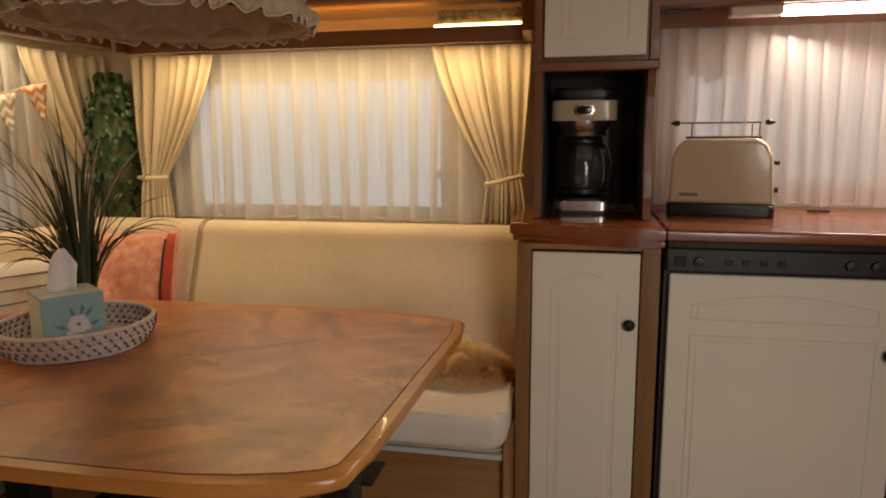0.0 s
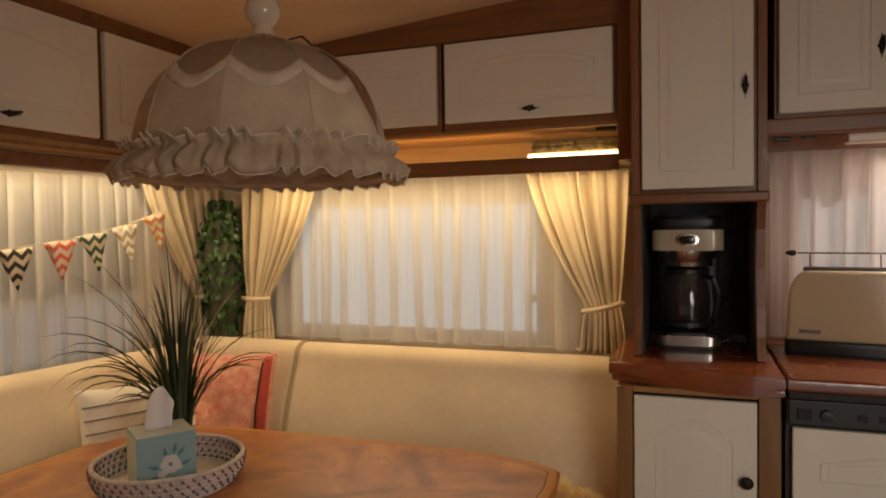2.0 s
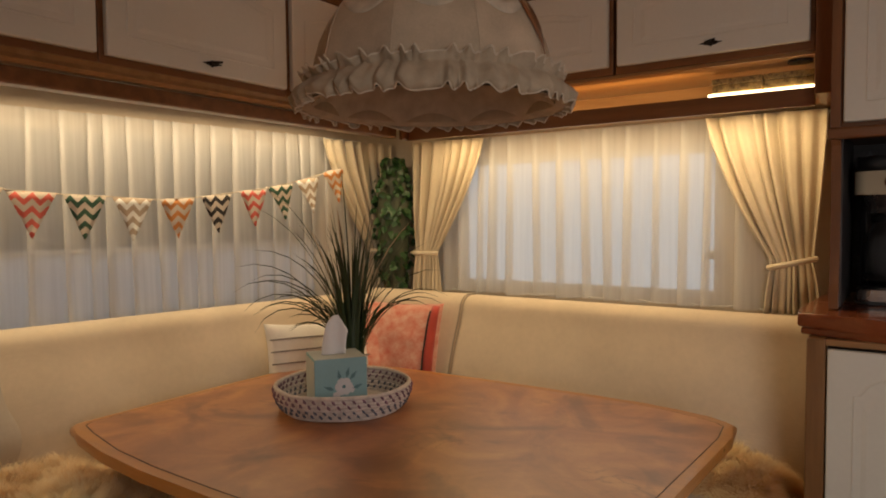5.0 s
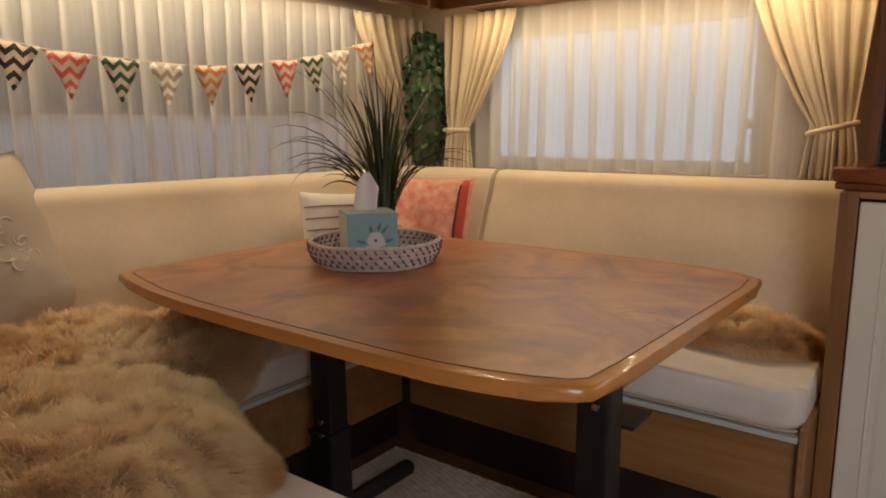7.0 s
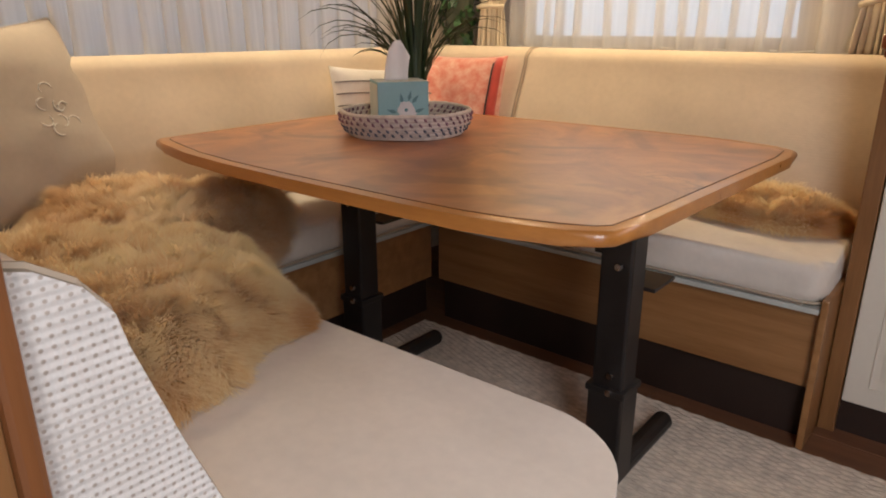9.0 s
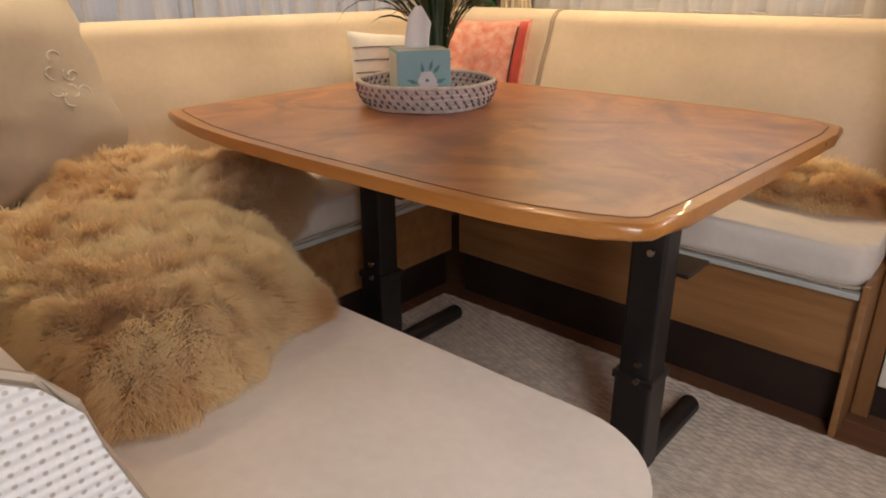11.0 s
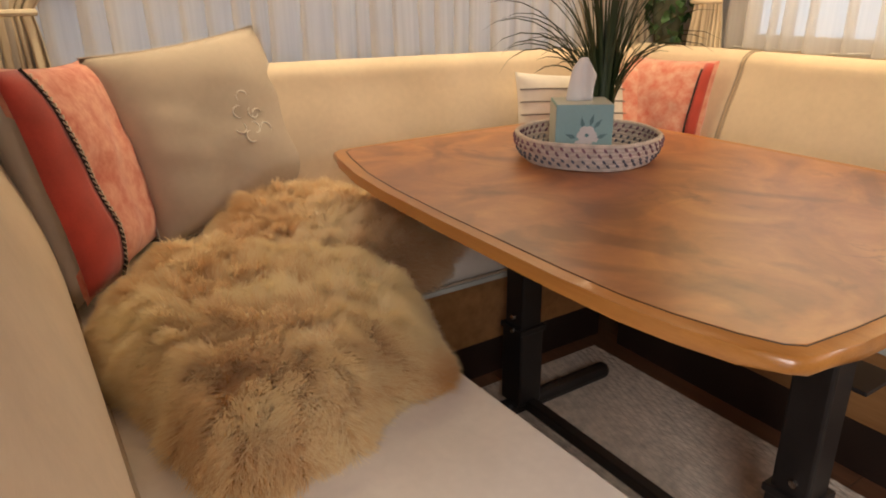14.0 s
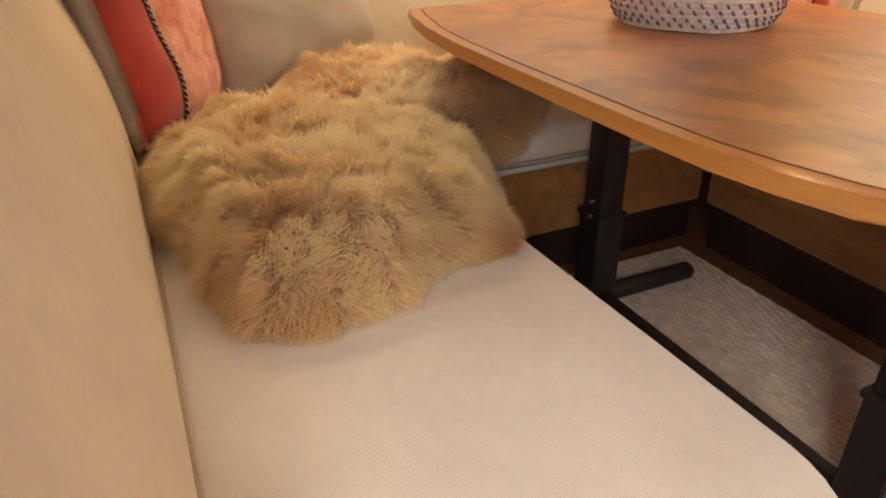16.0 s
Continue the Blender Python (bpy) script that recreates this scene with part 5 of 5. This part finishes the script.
# tall corner vase with trailing ivy
iv = thing("corner_ivy", "tall green corner cone covered with trailing ivy leaves", "plant", at=(-1.435, 2.315, 0.870))
smooth(part("vase", lathe([(0.0, 0), (0.036, 0.0), (0.060, 0.12), (0.078, 0.30), (0.066, 0.44), (0.040, 0.535), (0.0, 0.545)], (0, 0, 0), 24, sx=0.95, sy=0.8), VASE, iv, "mossy green tapering body"))
leaf_me = bpy.data.meshes.new("leaf")
lv = [(0, 0, 0), (0.008, 0.004, 0.002), (0.014, 0.010, 0.0), (0.010, 0.018, -0.001), (0.0, 0.031, -0.005), (-0.010, 0.018, -0.001), (-0.014, 0.010, 0.0), (-0.008, 0.004, 0.002), (0, 0.014, 0.004)]
leaf_me.from_pydata(lv, [], [(0, 1, 8), (1, 2, 8), (2, 3, 8), (3, 4, 8), (4, 5, 8), (5, 6, 8), (6, 7, 8), (7, 0, 8)])
leaf_me.materials.append(LEAF)
leaf_me.shade_smooth()
rnd = random.Random(9)
for k in range(240):
    z = 0.545 * (1 - rnd.random() ** 1.5 * 0.92)
    r = np.interp(z, [0, 0.12, 0.30, 0.44, 0.535, 0.56], [0.036, 0.060, 0.078, 0.066, 0.040, 0.012]) + rnd.uniform(0.0, 0.022)
    a = rnd.uniform(-2.9, 0.9)
    ob = new("leaf", leaf_me)
    ob.parent = iv
    s = rnd.uniform(0.7, 1.25)
    ob.matrix_basis = Matrix.LocRotScale((math.cos(a) * r, math.sin(a) * r * 0.85, z), Euler((radians(rnd.uniform(-120, -40)), rnd.uniform(-0.5, 0.5), a + math.pi / 2 + rnd.uniform(-0.8, 0.8))), (s, s, s))

# ---- bunting ----
bu = thing("bunting", "string of triangular zigzag-printed fabric flags across the end window", "bunting")
BY = [(0.55, 1.335), (0.70, 1.30), (0.87, 1.275), (0.96, 1.258), (1.09, 1.249), (1.216, 1.2445), (1.353, 1.237), (1.485, 1.2455), (1.618, 1.2635), (1.748, 1.2825), (1.86, 1.305), (1.976, 1.336), (2.10, 1.376)]
BXP = lambda y: CE(y) + 0.045
zline = lambda y: float(np.interp(y, [p[0] for p in BY], [p[1] for p in BY]))
part("string", tube([(BXP(y), y, z) for y, z in BY], 0.002, 6), STRING, bu)
INK = [chevron("black_zigzag_print", (0.030, 0.025, 0.024)), chevron("coral_zigzag_print", (0.56, 0.11, 0.08)), chevron("green_zigzag_print", (0.035, 0.085, 0.050)), chevron("white_zigzag_print", (0.80, 0.78, 0.72), (0.46, 0.36, 0.26)), chevron("orange_zigzag_print", (0.50, 0.20, 0.055))]
for y, c in ((0.895, 0), (1.020, 1), (1.152, 2), (1.285, 3), (1.420, 4), (1.551, 0), (1.688, 1), (1.801, 2), (1.918, 3), (2.038, 4)):
    w, h = 0.062 - 0.008 * (y - 0.9), 0.124
    n = 7
    vs, fs = [], []
    rnd = random.Random(int(y * 1000))
    tw = rnd.uniform(-0.4, 0.4)
    for j in range(n + 1):
        v = j / n
        for i in range(5):
            u = i / 2 - 1
            vs.append((u * w * (1 - v) + 1e-5 * u, 0.004 * math.sin(2.5 * u + 4 * v + tw * 5) + 0.012 * v * tw, -h * v))
    for j in range(n):
        for i in range(4):
            a = j * 5 + i
            fs.append((a, a + 1, a + 6, a + 5))
    ob = solid(raw("flag", vs, fs, INK[c], bu, ("black", "coral", "green", "white", "orange")[c] + " zigzag cotton flag", smooth=True), 0.001)
    sl = math.degrees(math.atan2(zline(y + 0.05) - zline(y - 0.05), 0.1))
    ob.matrix_basis = pose(BXP(y) + 0.004, y, zline(y) - 0.001, 0, -sl * 0.6, 90 - HALF + 6 * tw)

# ---- cushions ----


def on_face(x, z, w, h, thick, seed, lift=0.003, crease=1.0):
    """A point's depth on the front of a cushion, with its creases."""
    return -puffed(max(-1, min(1, x / (w / 2))), max(-1, min(1, 2 * z / h - 1)), thick, seed, crease) - lift


def placed(t, m):
    t.matrix_world = m
    return t


cu = thing("cushion", "coral red damask cushion leaning in the sofa corner", "cushion", "scatter cushions")
pillow("cover", cu, CORAL, 0.39, 0.39, 0.12, 1)
part("ribbon", tube([(0.158, on_face(0.158, 0.39 * j / 12, 0.39, 0.39, 0.12, 1, 0.002), 0.39 * j / 12) for j in range(1, 12)], 0.0030, 6), BRAID, cu, "dark ribbon line")
strip = [(x, on_face(x, 0.012 + 0.366 * j / 12, 0.39, 0.39, 0.12, 1, 0.002), 0.012 + 0.366 * j / 12) for j in range(13) for x in (0.160, 0.170, 0.178, 0.186)]
solid(raw("edge_panel", strip, [(4 * j + i, 4 * j + i + 1, 4 * j + i + 5, 4 * j + i + 4) for j in range(12) for i in range(3)], RED, cu, "plain coral red edge panel", smooth=True), 0.002)
placed(cu, pose(-1.265, 2.045, 0.486, -13, 0, 5))
cu = thing("cushion", "white cotton cushion with thin grey stripes", "cushion", "scatter cushions")
pillow("cover", cu, STRIPE, 0.38, 0.37, 0.12, 2)
for k in range(8):
    z = 0.05 + k * 0.038
    pts = []
    for i in range(15):
        u = i / 7 - 1
        v = 2 * z / 0.37 - 1
        pts.append((u * 0.182, on_face(u * 0.182, z, 0.38, 0.37, 0.12, 2, 0.001), z))
    part("stripe", tube(pts, 0.0022, 5), STRIPEG, cu)
placed(cu, pose(-1.245, 1.715, 0.478, -13, 3, 76))
cu = thing("cushion", "coral red cushion leaning behind the plant", "cushion", "scatter cushions")
pillow("cover", cu, CORAL, 0.32, 0.36, 0.10, 7)
placed(cu, pose(-1.325, 1.955, 0.488, -15, 0, 58))
cu = thing("cushion", "beige linen cushion with white embroidered swirls", "cushion", "scatter cushions")
pillow("cover", cu, LINEN, 0.50, 0.49, 0.14, 3, 1.0)
rim_ = [(0.25 * u, 0.0, 0.245 + 0.245 * v) for u, v in [(-1 + k / 8, -1) for k in range(16)] + [(1, -1 + k / 8) for k in range(16)] + [(1 - k / 8, 1) for k in range(16)] + [(-1, 1 - k / 8) for k in range(17)]]
rim_ = [(x * (1 - 0.06 * (1 - min(1, abs(z / 0.245 - 1)) ** 2)) if abs(x) > 0.249 else x, y, 0.245 + (z - 0.245) * (1 - 0.06 * (1 - min(1, abs(x) / 0.25) ** 2)) if abs(z - 0.245) > 0.244 else z) for x, y, z in rim_]
part("piping", tube(rim_, 0.0032, 6), LINEN, cu, "narrow corded seam")
pts0 = [(0.125, 0.30), (0.100, 0.265), (0.140, 0.255), (0.085, 0.225), (0.125, 0.215), (0.160, 0.205), (0.150, 0.245), (0.105, 0.195)]
for k, (x, z) in enumerate(pts0):
    a0 = k * 1.1
    x = x - 0.045
    arc = [(x + 0.016 * math.cos(a0 + s * 0.45), on_face(x + 0.016 * math.cos(a0 + s * 0.45), z + 0.016 * math.sin(a0 + s * 0.45), 0.50, 0.49, 0.14, 3, 0.0004, 1.0), z + 0.016 * math.sin(a0 + s * 0.45)) for s in range(9)]
    part("embroidery", tube(arc, 0.0024, 6, (0.4, 0.8, 1, 1, 1, 1, 0.9, 0.7, 0.3)), EMBR, cu)
placed(cu, pose(-1.500, 0.757, 0.510, -19.8, -6.4, 105.3))
cu = thing("cushion", "coral red cushion with a marbled panel and braided trim", "cushion", "scatter cushions")
pillow("cover", cu, REDPAT, 0.48, 0.48, 0.14, 4)


vs, fs = [], []
for j in range(17):
    z = 0.016 + 0.448 * j / 16
    for i in range(6):
        x = -0.237 + (0.115 - 0.045 * j / 16) * i / 5
        vs.append((x, on_face(x, z, 0.48, 0.48, 0.14, 4, 0.002), z))
for j in range(16):
    for i in range(5):
        a = j * 6 + i
        fs.append((a, a + 1, a + 7, a + 6))
solid(raw("side_panel", vs, fs, RED, cu, "plain coral red velvet panel", smooth=True), 0.002)
part("braid", tube([(-0.120 - 0.045 * j / 16, on_face(-0.120 - 0.045 * j / 16, 0.016 + 0.448 * j / 16, 0.48, 0.48, 0.14, 4, 0.003), 0.016 + 0.448 * j / 16) for j in range(17)], 0.006, 6), BRAID, cu, "black and cream braided trim")
brd = cu.children[-1]
bm = bmesh.new()
for k in range(35):
    z = 0.02 + k * 0.0125
    for s in (-1, 1):
        x = -0.120 - 0.045 * (z - 0.016) / 0.448
        y = on_face(x, z, 0.48, 0.48, 0.14, 4, 0.0085)
        tube([(x, y, z), (x + s * 0.008, y + 0.002, z + 0.008)], 0.0018, 4, bm=bm)
part("stitches", bm, BRAIDW, brd)
back = pillow("back_cover", cu, LINEN, 0.485, 0.478, 0.13, 4)
back.location = (-0.006, 0.016, 0.0)
tagged(back, "plain beige linen back")
placed(cu, pose(-1.360, 0.418, 0.482, -12.3, 3.6, 154.0))

# ---- sheepskins ----


def sheepskin(label, cx, cy, rx, ry, turn, mat, seed, strands, base, droop=None, dome=0.035):
    """A pelt with a lobed outline and a fleece of curved tufts, lying over what it rests on."""
    rnd = np.random.RandomState(seed)
    t = thing("sheepskin", label, "sheepskin", "sheepskins")
    ph = rnd.uniform(0, 6.28, 4)
    ca, sa = math.cos(radians(turn)), math.sin(radians(turn))

    def rim(a):
        return 1 + 0.09 * np.sin(3 * a + ph[0]) + 0.06 * np.sin(5 * a + ph[1]) + 0.03 * np.sin(9 * a + ph[2])

    def surface(r, a):
        x, y = rx * r * rim(a) * np.cos(a), ry * r * rim(a) * np.sin(a)
        X, Y = cx + x * ca - y * sa, cy + x * sa + y * ca
        lump = 0.016 * np.sin(9 * X + ph[0]) * np.sin(11 * Y + ph[1]) + 0.007 * np.sin(41 * X + 9 * Y + ph[2]) * np.sin(44 * Y - 7 * X + ph[3])
        z = base + (dome + lump) * np.clip(1 - r**8, 0, 1) + 0.004
        if droop:
            z = z - np.clip(droop(X, Y), 0, 1)
        return X, Y, z

    ns, nr = 60, 10
    vs, fs = [surface(np.array(0.0), np.array(0.0))], []
    vs = [tuple(float(q) for q in vs[0])]
    for j in range(1, nr + 1):
        for i in range(ns):
            vs.append(tuple(float(q) for q in surface(np.array(j / nr), np.array(i * math.tau / ns))))
    for i in range(ns):
        fs.append((0, 1 + i, 1 + (i + 1) % ns))
    for j in range(nr - 1):
        for i in range(ns):
            a, b = 1 + j * ns + i, 1 + j * ns + (i + 1) % ns
            fs.append((a, a + ns, b + ns, b))
    raw("pelt", vs, fs, mat, t, smooth=True)
    r = np.sqrt(rnd.uniform(0, 1, strands))
    a = rnd.uniform(0, math.tau, strands)
    X, Y, Z = surface(r, a)
    # hairs lie along a swirling field, outward at the edge
    fx = np.sin(13 * X + ph[3]) + 0.9 * np.cos(17 * Y + ph[1]) + 0.7 * np.sin(31 * X - 23 * Y)
    fy = np.cos(15 * Y + ph[2]) + 0.9 * np.sin(14 * X + ph[0]) + 0.7 * np.cos(27 * Y + 22 * X)
    ox, oy = np.cos(a + radians(turn)), np.sin(a + radians(turn))
    w = r**4
    # tousled tufts: the hairs nearest to one of many scattered seeds share its lean and its height
    count = int(rx * ry * 4600)
    sr, sa_ = np.sqrt(rnd.uniform(0, 1, count)), rnd.uniform(0, math.tau, count)
    SX, SY, _ = surface(sr, sa_)
    near = np.empty(strands, int)
    jx, jy = X + rnd.normal(0, 0.007, strands), Y + rnd.normal(0, 0.007, strands)
    for i in range(0, strands, 20000):
        near[i:i + 20000] = ((jx[i:i + 20000, None] - SX) ** 2 + (jy[i:i + 20000, None] - SY) ** 2).argmin(1)
    tx, ty, th = rnd.normal(0, 0.8, count)[near], rnd.normal(0, 0.8, count)[near], rnd.uniform(0, 1, count)[near]
    dx = (fx * 0.35 + tx) * (1 - w) + ox * (0.2 + 1.6 * w) + rnd.normal(0, 0.42, strands)
    dy = (fy * 0.35 + ty) * (1 - w) + oy * (0.2 + 1.6 * w) + rnd.normal(0, 0.42, strands)
    nrm = np.hypot(dx, dy) + 1e-6
    dx, dy = dx / nrm, dy / nrm
    L = rnd.uniform(0.028, 0.056, strands) * (0.75 + 0.5 * th)
    wid = rnd.uniform(0.0004, 0.0009, strands)
    up = rnd.uniform(0.50, 0.90, strands) * (1 - 1.2 * w)
    tipx, tipy = SX[near] + 0.020 * tx + 0.03 * ox * w, SY[near] + 0.020 * ty + 0.03 * oy * w
    V, F = np.empty((strands, 7, 3)), []
    ex, ey = X + L * 0.70 * dx, Y + L * 0.70 * dy
    ex, ey = ex + (tipx - ex) * 0.24, ey + (tipy - ey) * 0.24
    ez = np.maximum(Z + L * up * (0.75 + 0.35 * th), np.minimum(Z, base - 0.002))
    for k, (s, h, ww) in enumerate(((0.0, 0.0, 1.0), (0.36, 0.55, 1.0), (0.74, 0.95, 0.8))):
        bx, by = X + (ex - X) * s * s * 1.15, Y + (ey - Y) * s * s * 1.15
        bz = Z + (ez - Z) * h
        V[:, 2 * k] = np.stack([bx - dy * wid * ww, by + dx * wid * ww, bz], 1)
        V[:, 2 * k + 1] = np.stack([bx + dy * wid * ww, by - dx * wid * ww, bz], 1)
    V[:, 6] = np.stack([ex, ey, ez], 1)
    idx = np.arange(strands)[:, None] * 7
    quads = np.concatenate([idx + [0, 1, 3, 2], idx + [2, 3, 5, 4]]).tolist()
    tris = (idx + [4, 5, 6]).tolist()
    fl = raw("fleece", V.reshape(-1, 3).tolist(), quads + tris, mat, t, "long soft curling fleece", smooth=True)
    # root-to-tip tone: natural fleece colour, with the shade between hairs painted in
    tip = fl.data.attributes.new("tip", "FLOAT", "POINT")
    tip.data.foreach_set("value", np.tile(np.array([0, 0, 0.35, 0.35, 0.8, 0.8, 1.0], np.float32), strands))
    tagged(fl, kind="stuff")
    return t


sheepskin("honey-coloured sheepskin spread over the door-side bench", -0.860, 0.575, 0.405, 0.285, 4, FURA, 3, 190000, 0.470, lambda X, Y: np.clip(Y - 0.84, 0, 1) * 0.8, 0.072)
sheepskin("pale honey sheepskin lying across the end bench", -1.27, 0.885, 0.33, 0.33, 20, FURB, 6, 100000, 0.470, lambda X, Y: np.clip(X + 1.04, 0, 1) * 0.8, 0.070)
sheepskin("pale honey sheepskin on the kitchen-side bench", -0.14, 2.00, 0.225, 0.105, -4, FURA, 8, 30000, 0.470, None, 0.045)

# ---- floor and rug ----
rg = thing("rug", "flat-woven grey-beige sisal rug under the table", "rug")
part("backing", box(-1.085, 1.05, 0.88, 1.700, 0.0005, 0.006), RUG, rg)
vs, fs = [], []
rows_ = 84
rnd = random.Random(31)
cols_ = 150
for j in range(rows_):
    y0 = 0.885 + j * 0.00965
    base_i = len(vs)
    for i in range(cols_ + 1):
        x = -1.08 + i * (2.12 / cols_)
        b = 0.0022 * math.sin(i * 1.57 + j * 3.14) + rnd.uniform(-0.0006, 0.0006)
        for s, h in ((0.0, 0.006), (0.0026, 0.0105 + b), (0.0066, 0.0105 + b), (0.0092, 0.006)):
            vs.append((x, y0 + s, h))
    for i in range(cols_):
        for s in range(3):
            a = base_i + i * 4 + s
            fs.append((a, a + 4, a + 5, a + 1))
tagged(raw("weave", vs, fs, RUG, rg, "coarse woven ribs", smooth=True), kind="stuff")
plank_me = bpy.data.meshes.new("plank")
bm = box(0, 0.898, 0, 0.118, -0.006, 0.0, 0.0008, 1)
bm.to_mesh(plank_me)
bm.free()
plank_me.materials.append(FLOOR)
for j in range(21):
    for i in range(6):
        x = -2.08 + i * 0.90 - (j % 3) * 0.30
        x0, x1 = max(x, -1.90), min(x + 0.898, XR - 0.002)
        if x1 - x0 < 0.05:
            continue
        ob = new("plank", plank_me)
        ob.parent = floor
        ob.location, ob.scale = (x0, YN + 0.004 + j * 0.1203, 0.0), ((x1 - x0) / 0.898, 1, 1)
